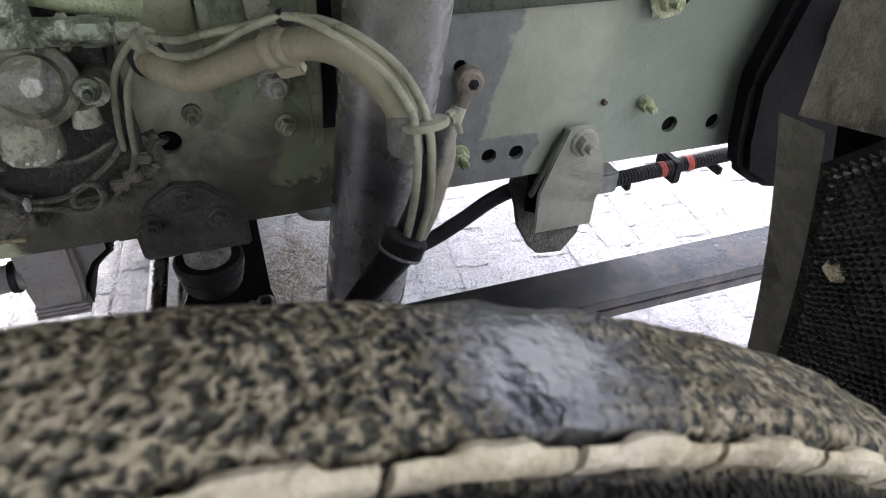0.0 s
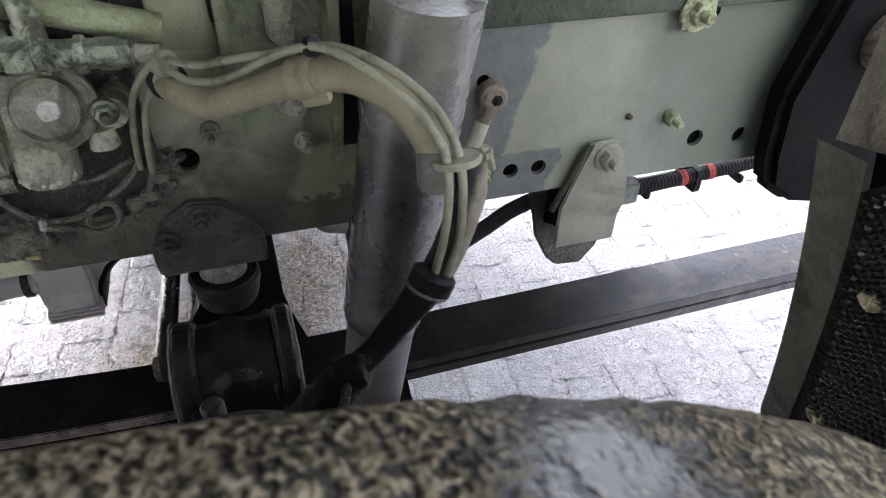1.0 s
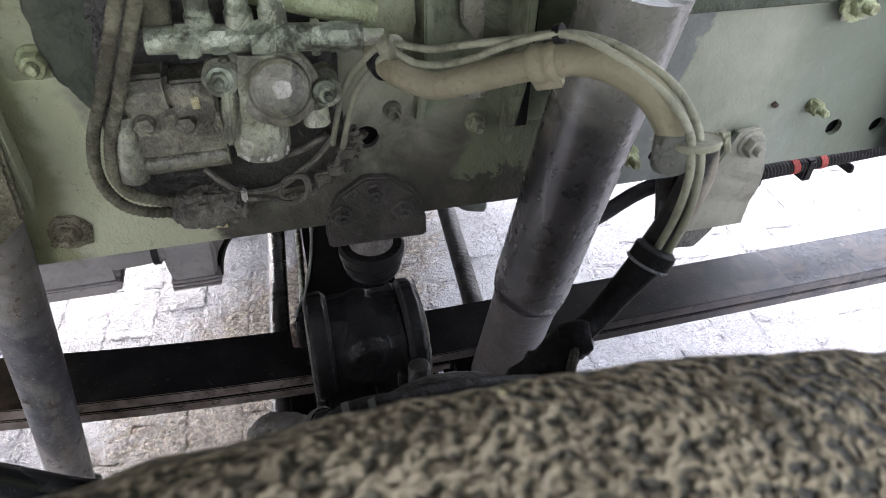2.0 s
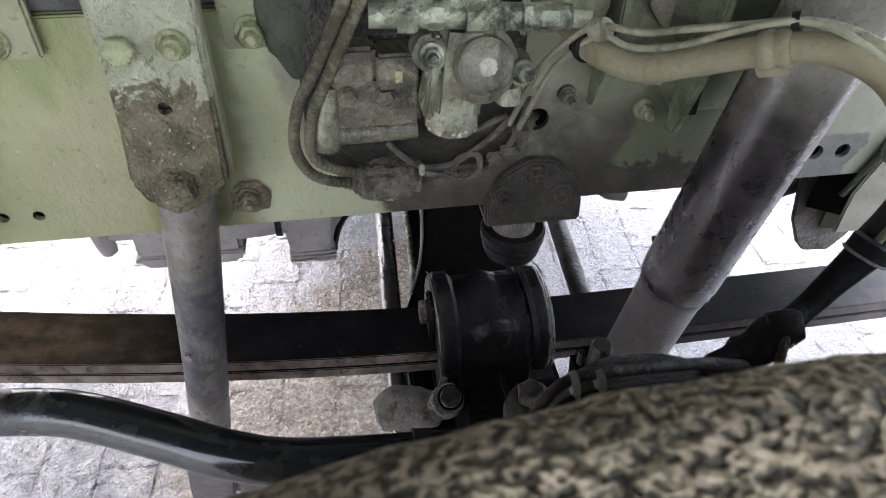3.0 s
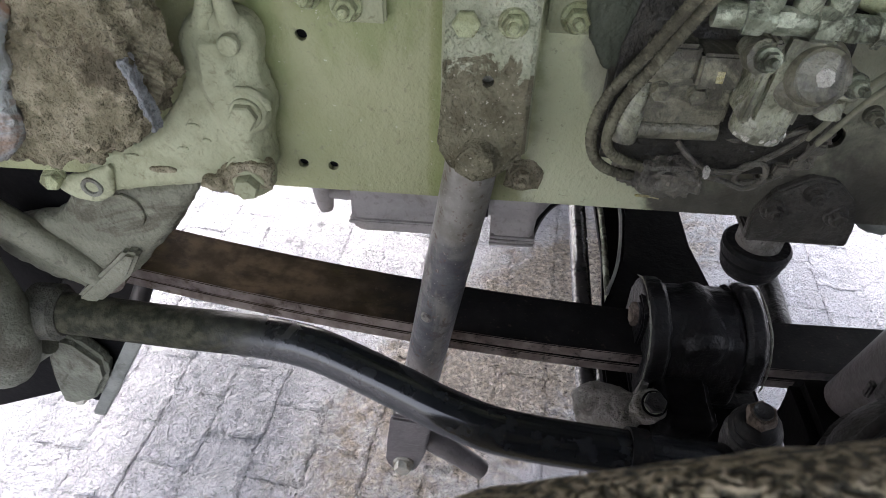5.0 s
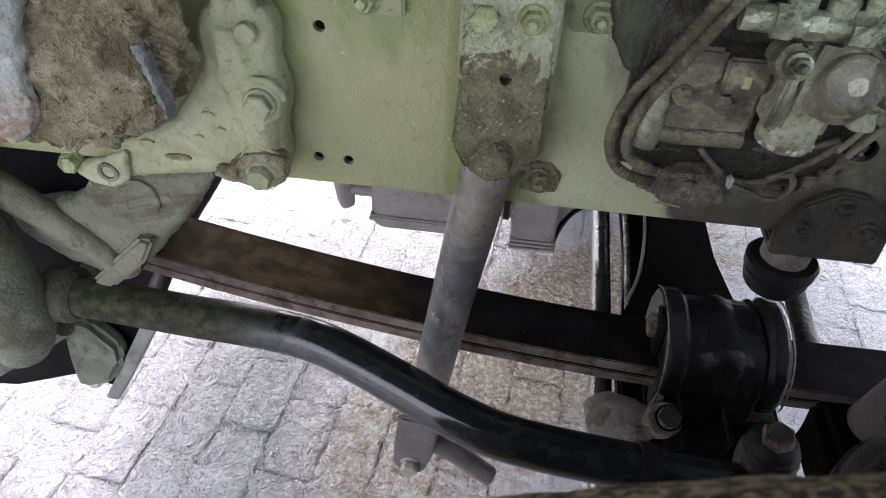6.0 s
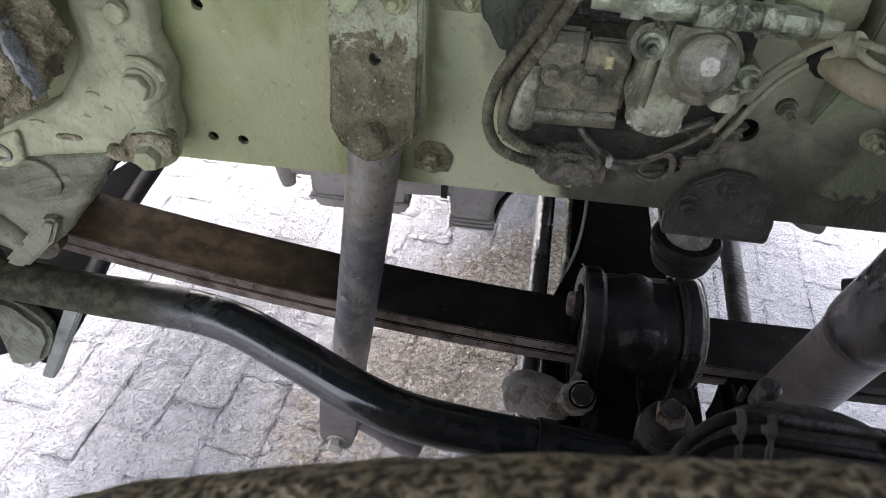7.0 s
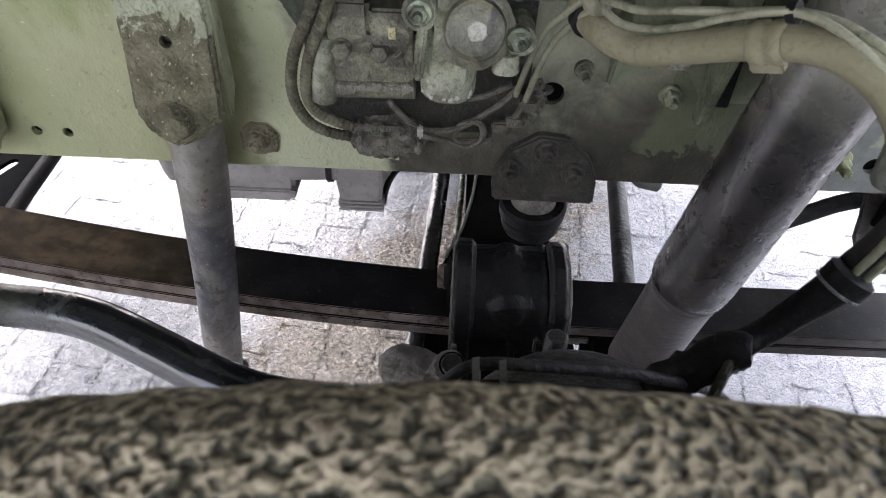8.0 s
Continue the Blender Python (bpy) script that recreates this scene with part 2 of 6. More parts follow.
def tyre_rubber():
    """Black rubber under round clots of dried mud, with one smooth patch on the crown standing in for sky sheen."""
    k = Mat("muddy_tyre_rubber")
    x, y = k.axis(0), k.axis(1)
    n = k.noise(200, 4, 0.58, 0.15)
    clod = k.cells(245)
    n_big = k.noise(16, 4, 0.6)
    tan = k.mix(k.step(k.noise(90, 5), 0.36, 0.66), (0.135, 0.114, 0.073), (0.335, 0.283, 0.190))
    # mud and rubber turn paler towards the front, standing in for stronger light
    green = k.step(x, 0.86, 0.62)
    tan = k.mix(k.calc("MULTIPLY", green, 0.75), tan, k.mix(k.step(n, 0.4, 0.6), (0.310, 0.260, 0.166), (0.640, 0.545, 0.375)))
    tan = k.mix(k.calc("MULTIPLY", k.step(k.noise(150, 3), 0.60, 0.68), 0.75), tan, (0.520, 0.450, 0.330))
    black = k.mix(k.step(k.noise(260, 3), 0.45, 0.65), k.mix(green, (0.018, 0.019, 0.016), (0.072, 0.065, 0.044)), k.mix(green, (0.052, 0.050, 0.038), (0.150, 0.136, 0.088)))
    height = k.calc("SUBTRACT", n, k.calc("MULTIPLY", clod, 0.32))
    cover = k.step(k.calc("ADD", height, k.calc("MULTIPLY", k.calc("SUBTRACT", n_big, 0.5), 0.16)), 0.26, 0.38)
    # mud-free glossy patch, fixed where the sky's moving sheen should sit
    wob = k.calc("MULTIPLY", k.calc("SUBTRACT", k.noise(34, 5, 0.65), 0.5), 0.07)
    cx = k.calc("DIVIDE", k.calc("SUBTRACT", k.calc("ADD", x, wob), 0.893), 0.036)
    cy = k.calc("DIVIDE", k.calc("SUBTRACT", k.calc("ADD", y, wob), -0.580), 0.060)
    sheen = k.step(k.calc("ADD", k.calc("MULTIPLY", cx, cx), k.calc("MULTIPLY", cy, cy)), 1.8, -0.2)
    shoulder = k.step(y, -0.6195, -0.6125)
    sheen = k.calc("MULTIPLY", sheen, shoulder)
    cover = k.calc("MULTIPLY", cover, k.lerp(shoulder, 0.03, 1.0))
    speck = k.calc("MULTIPLY", k.step(n, 0.58, 0.66), 0.55)
    amount = k.lerp(sheen, cover, speck)
    k.bump(k.calc("MULTIPLY", k.calc("SUBTRACT", k.noise(200, 1.5, 0.5, 0.15), k.calc("MULTIPLY", clod, 0.32)), k.lerp(sheen, 1.0, 0.025)), 0.010)
    rough = k.lerp(sheen, k.lerp(cover, 0.55, 0.9), k.lerp(n_big, 0.20, 0.36))
    black = k.mix(shoulder, (0.010, 0.010, 0.009), black)
    return k.done(k.mix(amount, k.mix(sheen, black, (0.018, 0.018, 0.023)), tan), rough, 0.0, k.lerp(sheen, k.lerp(cover, 0.22, 0.12), 0.85))


def stone_paver():
    """Worn pale cleft stone, damp, with brown silt, and a speckle in place of relief shading."""
    k = Mat("damp_stone_paver")
    x, y = k.axis(0), k.axis(1)
    tone = k.mix(k.each(), (0.240, 0.238, 0.252), (0.298, 0.295, 0.308))
    n = k.noise(11, 6, 0.65, 0.5)
    fine = k.noise(190, 5, 0.7, 1.0)
    col = k.mix(k.step(n, 0.4, 0.7), tone, (0.240, 0.235, 0.244))
    # dark and pale speckle painted for shaded hollows and bright ridges
    col = k.mix(k.calc("MULTIPLY", k.step(fine, 0.54, 0.68), 0.35), col, (0.110, 0.104, 0.106))
    col = k.mix(k.calc("MULTIPLY", k.step(fine, 0.42, 0.32), 0.45), col, (0.33, 0.325, 0.335))
    # silt washed together under the axle
    ax, ay = k.calc("SUBTRACT", x, 0.58), k.calc("SUBTRACT", y, 0.72)
    dx = k.calc("DIVIDE", k.calc("ADD", k.calc("MULTIPLY", ax, 0.66), k.calc("MULTIPLY", ay, 0.75)), 0.85)
    dy = k.calc("DIVIDE", k.calc("SUBTRACT", k.calc("MULTIPLY", ay, 0.66), k.calc("MULTIPLY", ax, 0.75)), 0.30)
    spot = k.calc("ADD", k.calc("ADD", k.calc("MULTIPLY", dx, dx), k.calc("MULTIPLY", dy, dy)), k.calc("MULTIPLY", k.calc("SUBTRACT", n, 0.5), 2.2))
    silt = k.mix(k.step(k.noise(70, 5), 0.4, 0.65), (0.080, 0.058, 0.036), (0.190, 0.148, 0.100))
    col = k.mix(k.calc("MULTIPLY", k.step(spot, 1.45, 0.30), 0.92), col, silt)
    crease = k.calc("ABSOLUTE", k.calc("SUBTRACT", k.noise(34, 3, 0.6, 0.8), 0.5))
    k.bump(k.calc("MINIMUM", crease, 0.10), 0.045)
    k.bump(k.noise(28, 2, 0.5, 1.0), 0.008)
    k.bump(k.noise(85, 3, 0.6, 0.8), 0.008)
    k.bump(k.noise(210, 3, 0.6, 0.5), 0.0048)
    return k.done(col, k.lerp(n, 0.12, 0.26), 0.0, 0.75)


def flap_rubber():
    k = Mat("black_flap_rubber")
    n = k.noise(25, 5)
    col = k.mix(k.step(n, 0.4, 0.7), (0.020, 0.022, 0.019), (0.042, 0.045, 0.038))
    col = k.mix(k.calc("MULTIPLY", k.step(k.noise(30, 5, 0.7), 0.66, 0.74), 0.5), col, (0.14, 0.11, 0.075))
    k.bump(k.noise(300, 3), 0.0008)
    return k.done(col, 0.50, 0.0, 0.12)


def damper_paint():
    """Grey damper tube: olive-grey above, dark in the middle, pale violet-grey at its foot, with rust blooms."""
    k = Mat("scuffed_damper_paint")
    z = k.axis(2)
    n = k.noise(14, 6, 0.65, 0.6)
    along = k.noise(60, 6, 0.7, 0.3, (1.0, 1.0, 0.16))
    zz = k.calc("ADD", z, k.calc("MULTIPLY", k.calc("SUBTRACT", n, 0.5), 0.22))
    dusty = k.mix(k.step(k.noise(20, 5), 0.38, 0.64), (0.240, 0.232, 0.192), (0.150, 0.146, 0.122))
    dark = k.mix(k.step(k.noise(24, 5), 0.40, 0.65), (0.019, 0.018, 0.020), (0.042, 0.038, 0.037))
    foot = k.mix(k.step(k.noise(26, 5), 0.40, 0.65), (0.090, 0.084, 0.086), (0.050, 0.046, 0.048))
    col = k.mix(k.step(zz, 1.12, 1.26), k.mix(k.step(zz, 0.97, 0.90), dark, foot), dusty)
    col = k.mix(k.calc("MULTIPLY", k.step(n, 0.56, 0.68), 0.45), col, (0.15, 0.095, 0.062))
    col = k.mix(k.calc("MULTIPLY", k.step(along, 0.57, 0.64), 0.30), col, (0.24, 0.23, 0.22))
    col = k.mix(k.calc("MULTIPLY", k.step(k.noise(210, 3), 0.60, 0.68), 0.55), col, (0.05, 0.042, 0.036))
    # paler speckled tone on the side turned to the rear
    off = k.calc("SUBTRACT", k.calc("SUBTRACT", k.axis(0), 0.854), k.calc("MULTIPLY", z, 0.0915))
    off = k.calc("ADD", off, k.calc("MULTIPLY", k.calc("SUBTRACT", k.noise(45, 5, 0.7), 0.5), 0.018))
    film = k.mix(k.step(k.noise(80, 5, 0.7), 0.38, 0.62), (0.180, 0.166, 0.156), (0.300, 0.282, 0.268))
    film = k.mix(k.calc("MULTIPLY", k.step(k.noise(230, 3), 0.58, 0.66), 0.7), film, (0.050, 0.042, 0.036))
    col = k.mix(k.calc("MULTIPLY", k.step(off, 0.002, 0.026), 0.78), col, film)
    k.bump(k.noise(190, 2, 0.5), 0.0006)
    return k.done(col, k.lerp(k.noise(40, 4), 0.20, 0.36), 0.0, 0.75)


def lower_hose_rubber():
    """Dusty beige hose with its shaded front side painted black."""
    k = Mat("half_shaded_hose")
    # split along the hose: beige lit side to the rear, black shade before it
    off = k.calc("ADD", k.calc("SUBTRACT", k.axis(0), 0.5494), k.calc("MULTIPLY", k.axis(2), -0.33))
    off = k.calc("ADD", off, k.calc("MULTIPLY", k.calc("SUBTRACT", k.noise(70, 5, 0.7), 0.5), 0.012))
    dust = k.mix(k.step(k.noise(60, 5), 0.38, 0.64), (0.225, 0.196, 0.150), (0.300, 0.268, 0.215))
    bare = k.mix(k.step(k.noise(50, 5), 0.40, 0.66), (0.020, 0.019, 0.018), (0.055, 0.050, 0.043))
    k.bump(k.noise(160, 3), 0.0012)
    return k.done(k.mix(k.step(off, -0.004, 0.004), bare, dust), 0.7, 0.0, 0.3)


def link_paint():
    """Drop link tube: brown dust above, dark blue-grey in the middle, pale dust below."""
    k = Mat("stabiliser_link_paint")
    z = k.calc("ADD", k.axis(2), k.calc("MULTIPLY", k.calc("SUBTRACT", k.noise(16, 5, 0.65, 0.5), 0.5), 0.16))
    top = k.mix(k.step(k.noise(40, 5), 0.38, 0.64), (0.15, 0.14, 0.115), (0.215, 0.205, 0.18))
    mid = k.mix(k.step(k.noise(30, 5), 0.38, 0.64), (0.055, 0.057, 0.063), (0.100, 0.100, 0.103))
    low = k.mix(k.step(k.noise(35, 5), 0.38, 0.64), (0.20, 0.185, 0.17), (0.27, 0.255, 0.235))
    col = k.mix(k.step(z, 0.90, 0.97), k.mix(k.step(z, 0.74, 0.66), mid, low), top)
    col = k.mix(k.calc("MULTIPLY", k.step(k.noise(90, 5, 0.65), 0.58, 0.64), 0.75), col, (0.080, 0.046, 0.028))
    col = k.mix(k.calc("MULTIPLY", k.step(k.noise(180, 3, 0.6), 0.64, 0.69), 0.6), col, (0.34, 0.32, 0.29))
    rusty = k.mix(k.step(k.noise(55, 6, 0.7), 0.50, 0.60), (0.270, 0.255, 0.215), (0.110, 0.070, 0.042))
    patch = k.step(k.noise(9, 5, 0.65, 0.4, (1.0, 1.0, 0.5)), 0.52, 0.62)
    col = k.mix(k.calc("MULTIPLY", patch, 0.55), col, rusty)
    k.bump(k.noise(120, 2, 0.5), 0.0012)
    return k.done(col, 0.42, 0.0, 0.5)


def bar_paint():
    """Glossy black paint, dulled by olive dust towards the bar's front end."""
    k = Mat("stabiliser_bar_paint")
    x = k.axis(0)
    n = k.noise(22, 5, 0.65, 0.4)
    black = k.mix(k.step(k.noise(40, 4), 0.45, 0.7), (0.010, 0.012, 0.014), (0.022, 0.024, 0.026))
    dust = k.mix(k.step(k.noise(60, 5), 0.35, 0.7), (0.018, 0.019, 0.011), (0.060, 0.058, 0.036))
    d = k.step(k.calc("ADD", x, k.calc("MULTIPLY", k.calc("SUBTRACT", n, 0.5), 0.30)), 0.15, -0.08)
    specks = k.calc("MULTIPLY", k.step(k.noise(170, 3), 0.66, 0.70), 0.5)
    col = k.mix(k.calc("MAXIMUM", k.calc("MULTIPLY", d, 0.9), specks), black, dust)
    k.bump(k.calc("MULTIPLY", k.noise(110, 4, 0.65), k.lerp(d, 0.05, 1.0)), 0.0025)
    return k.done(col, k.lerp(d, 0.16, 0.75), 0.0, k.lerp(d, 0.6, 0.15))


BARP = bar_paint()
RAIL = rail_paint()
PLATE = mud_plate_paint()
SPRING = spring_steel()
TYRE = tyre_rubber()
STONE = stone_paver()
FLAP = flap_rubber()
CAST = grimy("pale_green_casting", (0.245, 0.256, 0.158), (0.312, 0.324, 0.210), (0.125, 0.118, 0.068), 0.60, 0.75, grain=0.0013)
CAST_GREY = grimy("grey_green_casting", (0.200, 0.200, 0.165), (0.255, 0.255, 0.210), (0.130, 0.118, 0.090), 0.57, 0.6, grain=0.0010)
CAST_HORN = grimy("dusty_grey_horn_casting", (0.128, 0.130, 0.092), (0.172, 0.174, 0.126), (0.060, 0.056, 0.038), 0.55, 0.7, grain=0.002)
LEVER = grimy("dark_olive_lever_paint", (0.085, 0.090, 0.066), (0.125, 0.130, 0.098), (0.050, 0.046, 0.032), 0.55, 0.65, grain=0.002, scale=16)
CAST_DARK = grimy("dark_grey_green_casting", (0.140, 0.144, 0.116), (0.201, 0.205, 0.168), (0.073, 0.067, 0.049), 0.53, 0.7, grain=0.003)
PALE_STEEL = grimy("pale_blue_grey_plate", (0.250, 0.270, 0.262), (0.330, 0.352, 0.340), (0.190, 0.095, 0.042), 0.56, 0.7, grain=0.003, scale=12)
STEEL_B = grimy("bare_blue_steel", (0.14, 0.150, 0.154), (0.20, 0.212, 0.216), (0.13, 0.10, 0.07), 0.54, 0.6, grain=0.002, scale=30)
MUD = grimy("caked_brown_mud", (0.165, 0.148, 0.094), (0.275, 0.250, 0.172), (0.058, 0.049, 0.031), 0.54, 0.9, grain=0.0034, scale=24, spec=0.2)
OILY = grimy("oily_dark_casting", (0.155, 0.149, 0.100), (0.265, 0.255, 0.178), (0.036, 0.033, 0.022), 0.52, 0.28, grain=0.0013, scale=26, spec=0.8)
GUNK = grimy("black_brown_gunk", (0.096, 0.089, 0.066), (0.160, 0.148, 0.112), (0.032, 0.029, 0.022), 0.55, 0.42, grain=0.0016, scale=30, spec=0.6)
VALVE = grimy("grimy_olive_casting", (0.240, 0.246, 0.168), (0.420, 0.430, 0.312), (0.050, 0.046, 0.028), 0.51, 0.26, grain=0.0012, scale=24, spec=0.8)
SILVER = grimy("zinc_fitting", (0.220, 0.245, 0.175), (0.450, 0.480, 0.360), (0.038, 0.038, 0.024), 0.48, 0.28, 0.4, scale=45, grain=0.0008)
CHALK = grimy("chalky_white_chips", (0.68, 0.66, 0.58), (0.56, 0.54, 0.46), (0.22, 0.20, 0.15), 0.56, 0.8, scale=60)
BOLT = grimy("dusty_bolt_steel", (0.342, 0.336, 0.293), (0.451, 0.439, 0.378), (0.183, 0.146, 0.098), 0.52, 0.55, 0.35, scale=50, grain=0.001)
BOLT_G = grimy("painted_bolt", (0.275, 0.298, 0.160), (0.360, 0.390, 0.228), (0.120, 0.122, 0.062), 0.54, 0.55, scale=50, grain=0.0012)
BOLT_R = grimy("rusty_bolt", (0.110, 0.082, 0.062), (0.165, 0.135, 0.108), (0.055, 0.042, 0.032), 0.53, 0.75, 0.2, scale=50)
DRUM = grimy("dark_dusty_drum", (0.022, 0.021, 0.020), (0.045, 0.043, 0.040), (0.014, 0.013, 0.012), 0.55, 0.5, grain=0.0015, scale=20)
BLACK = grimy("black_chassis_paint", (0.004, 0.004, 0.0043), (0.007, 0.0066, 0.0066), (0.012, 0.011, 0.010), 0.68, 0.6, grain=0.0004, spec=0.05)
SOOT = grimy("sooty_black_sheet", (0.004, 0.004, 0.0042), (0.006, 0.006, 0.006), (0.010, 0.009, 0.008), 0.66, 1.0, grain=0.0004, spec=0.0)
# oily near-black that carries the shade of the crevices round the valve
CREVICE_BLACK = grimy("oily_crevice_shade", (0.018, 0.017, 0.013), (0.034, 0.032, 0.025), (0.070, 0.065, 0.048), 0.60, 0.35, grain=0.0016, scale=26, spec=0.5)
CLAMP = grimy("dull_black_casting", (0.008, 0.008, 0.0085), (0.014, 0.0135, 0.0135), (0.028, 0.025, 0.023), 0.64, 0.42, grain=0.0012, scale=18, spec=0.25)
BAR_DUST = grimy("dusty_black_bar_paint", (0.040, 0.041, 0.030), (0.068, 0.067, 0.050), (0.018, 0.018, 0.015), 0.56, 0.7, grain=0.002, scale=24)
RUBBER = grimy("black_rubber", (0.009, 0.009, 0.0095), (0.016, 0.016, 0.016), (0.040, 0.036, 0.031), 0.66, 0.5, grain=0.001, spec=0.15)
SHOCK = damper_paint()
LINK = link_paint()
HOSE_LOW = lower_hose_rubber()
ROD = grimy("glossy_dark_rod_paint", (0.040, 0.039, 0.040), (0.065, 0.062, 0.062), (0.110, 0.095, 0.085), 0.62, 0.20, 0.0, grain=0.0006, scale=20, spec=1.0)
LOWER = grimy("worn_lower_tube", (0.118, 0.108, 0.108), (0.160, 0.147, 0.147), (0.082, 0.068, 0.062), 0.58, 0.34, grain=0.0006, scale=24, spec=0.5)
HOSE = grimy("dusty_beige_hose", (0.245, 0.222, 0.138), (0.292, 0.266, 0.172), (0.165, 0.148, 0.088), 0.60, 0.75, grain=0.0007, scale=16)
SHEATH = grimy("pale_cream_sheath", (0.350, 0.335, 0.265), (0.450, 0.432, 0.345), (0.160, 0.140, 0.100), 0.58, 0.6, grain=0.0006, scale=40)
BANJO = grimy("dull_brown_fitting", (0.170, 0.140, 0.105), (0.240, 0.205, 0.160), (0.080, 0.060, 0.042), 0.55, 0.6, 0.2, scale=50, grain=0.001)
HANG = grimy("dusty_olive_bracket", (0.205, 0.202, 0.160), (0.265, 0.260, 0.208), (0.135, 0.122, 0.095), 0.58, 0.6, grain=0.0003, scale=12)
WIRE = grimy("grey_cable_sheath", (0.240, 0.238, 0.163), (0.320, 0.318, 0.220), (0.110, 0.106, 0.067), 0.57, 0.5, grain=0.0005, scale=30)
CORR = grimy("muddy_corrugated_conduit", (0.105, 0.100, 0.064), (0.165, 0.158, 0.104), (0.045, 0.041, 0.027), 0.54, 0.8, grain=0.001, scale=30)
PAN = grimy("dusty_aluminium", (0.275, 0.258, 0.248), (0.340, 0.320, 0.308), (0.200, 0.182, 0.168), 0.58, 0.7, 0.1, grain=0.0005, scale=10)
KNUCK = grimy("dusty_grey_knuckle", (0.20, 0.185, 0.165), (0.28, 0.265, 0.24), (0.10, 0.09, 0.075), 0.54, 0.75, grain=0.003, scale=30)
SILL = grimy("dark_mossy_cover", (0.040, 0.048, 0.032), (0.065, 0.075, 0.05), (0.025, 0.027, 0.02), 0.58, 0.7)
STOP_PLATE = grimy("grimy_stop_plate", (0.066, 0.061, 0.052), (0.100, 0.094, 0.080), (0.040, 0.036, 0.030), 0.53, 0.5, grain=0.002, scale=30)
STOP_DARK = grimy("oily_black_stop_plate", (0.046, 0.044, 0.036), (0.076, 0.072, 0.060), (0.110, 0.104, 0.086), 0.58, 0.5, grain=0.002, scale=22)
BRACKET = grimy("grey_green_bracket_paint", (0.160, 0.178, 0.112), (0.225, 0.245, 0.162), (0.070, 0.072, 0.044), 0.56, 0.45, grain=0.0006)
PANEL = grimy("grey_green_panel", (0.131, 0.140, 0.126), (0.186, 0.195, 0.174), (0.079, 0.079, 0.065), 0.57, 0.5, grain=0.0008)
FLAPMETAL = grimy("dirty_olive_sheet", (0.080, 0.078, 0.060), (0.115, 0.110, 0.085), (0.045, 0.041, 0.032), 0.55, 0.6, grain=0.0007, scale=30)
STRIP = grimy("scratched_olive_strip", (0.125, 0.123, 0.094), (0.178, 0.174, 0.136), (0.068, 0.064, 0.048), 0.56, 0.55, grain=0.0006, scale=34)
BEIGE = grimy("dried_beige_mud", (0.44, 0.375, 0.250), (0.56, 0.490, 0.350), (0.24, 0.190, 0.115), 0.60, 0.9, grain=0.0012, scale=34)
YELLOW = grimy("faded_yellow_mark", (0.50, 0.44, 0.17), (0.58, 0.54, 0.34), (0.22, 0.19, 0.10), 0.54, 0.8, scale=60)
RED = grimy("red_tape", (0.32, 0.045, 0.035), (0.40, 0.065, 0.05), (0.16, 0.03, 0.025), 0.56, 0.6, scale=60)
WHITE = grimy("dirty_white_plastic", (0.60, 0.59, 0.54), (0.5, 0.49, 0.44), (0.3, 0.28, 0.24), 0.6, 0.6, scale=60)
BODY = grimy("dark_underbody", (0.06, 0.062, 0.058), (0.09, 0.09, 0.085), (0.04, 0.038, 0.034), 0.55, 0.85)

# ---- mesh helpers ----
ORIGIN = {}


def thing(name, at, label, category, group="", kind=""):
    """An Empty at a thing's base; its parts are built in world metres."""
    ob = tagged(new(name), label, category, group, kind)
    ob.empty_display_size = 0.02
    ob.location = at
    ORIGIN[ob] = Vector(at)
    return ob


def part(name, bm, material, parent, label="", flat=False):
    """Links a bmesh as one mesh under a thing or under a part."""
    o = ORIGIN[parent]
    bmesh.ops.translate(bm, verts=bm.verts, vec=-o)
    bmesh.ops.recalc_face_normals(bm, faces=bm.faces)
    me = bpy.data.meshes.new(name)
    bm.to_mesh(me)
    bm.free()
    me.materials.append(material)
    if not flat:
        me.shade_smooth()
        me.set_sharp_from_angle(angle=radians(38))
    ob = new(name, me)
    ob.parent = parent
    ORIGIN[ob] = o
    if label:
        tagged(ob, label)
    return ob


def solo(name, bm, material, at, label, category, group="", kind="", flat=False):
    """A thing that is a single mesh, with its origin at its base."""
    o = Vector(at)
    bmesh.ops.translate(bm, verts=bm.verts, vec=-o)
    bmesh.ops.recalc_face_normals(bm, faces=bm.faces)
    me = bpy.data.meshes.new(name)
    bm.to_mesh(me)
    bm.free()
    me.materials.append(material)
    if not flat:
        me.shade_smooth()
        me.set_sharp_from_angle(angle=radians(38))
    ob = tagged(new(name, me), label, category, group, kind)
    ob.location = o
    ORIGIN[ob] = o
    return ob


def join(*bms):
    out = bms[0]
    for b in bms[1:]:
        me = bpy.data.meshes.new("tmp")
        b.to_mesh(me)
        b.free()
        out.from_mesh(me)
        bpy.data.meshes.remove(me)
    return out


def bevel(bm, width, segments=2, angle=30):
    edges = [e for e in bm.edges if len(e.link_faces) == 2 and e.calc_face_angle(0) > radians(angle)]
    if edges and width > 0:
        bmesh.ops.bevel(bm, geom=edges, offset=width, segments=segments, affect="EDGES", clamp_overlap=True)
    return bm


def box(x0, x1, y0, y1, z0, z1, b=0.003):
    bm = bmesh.new()
    bmesh.ops.create_cube(bm, size=1)
    for v in bm.verts:
        v.co = Vector((x0 if v.co.x < 0 else x1, y0 if v.co.y < 0 else y1, z0 if v.co.z < 0 else z1))
    return bevel(bm, b)


def turned(bm, centre, rx=0, ry=0, rz=0):
    bmesh.ops.rotate(bm, verts=bm.verts, cent=Vector(centre), matrix=Euler([radians(a) for a in (rx, ry, rz)]).to_matrix())
    return bm


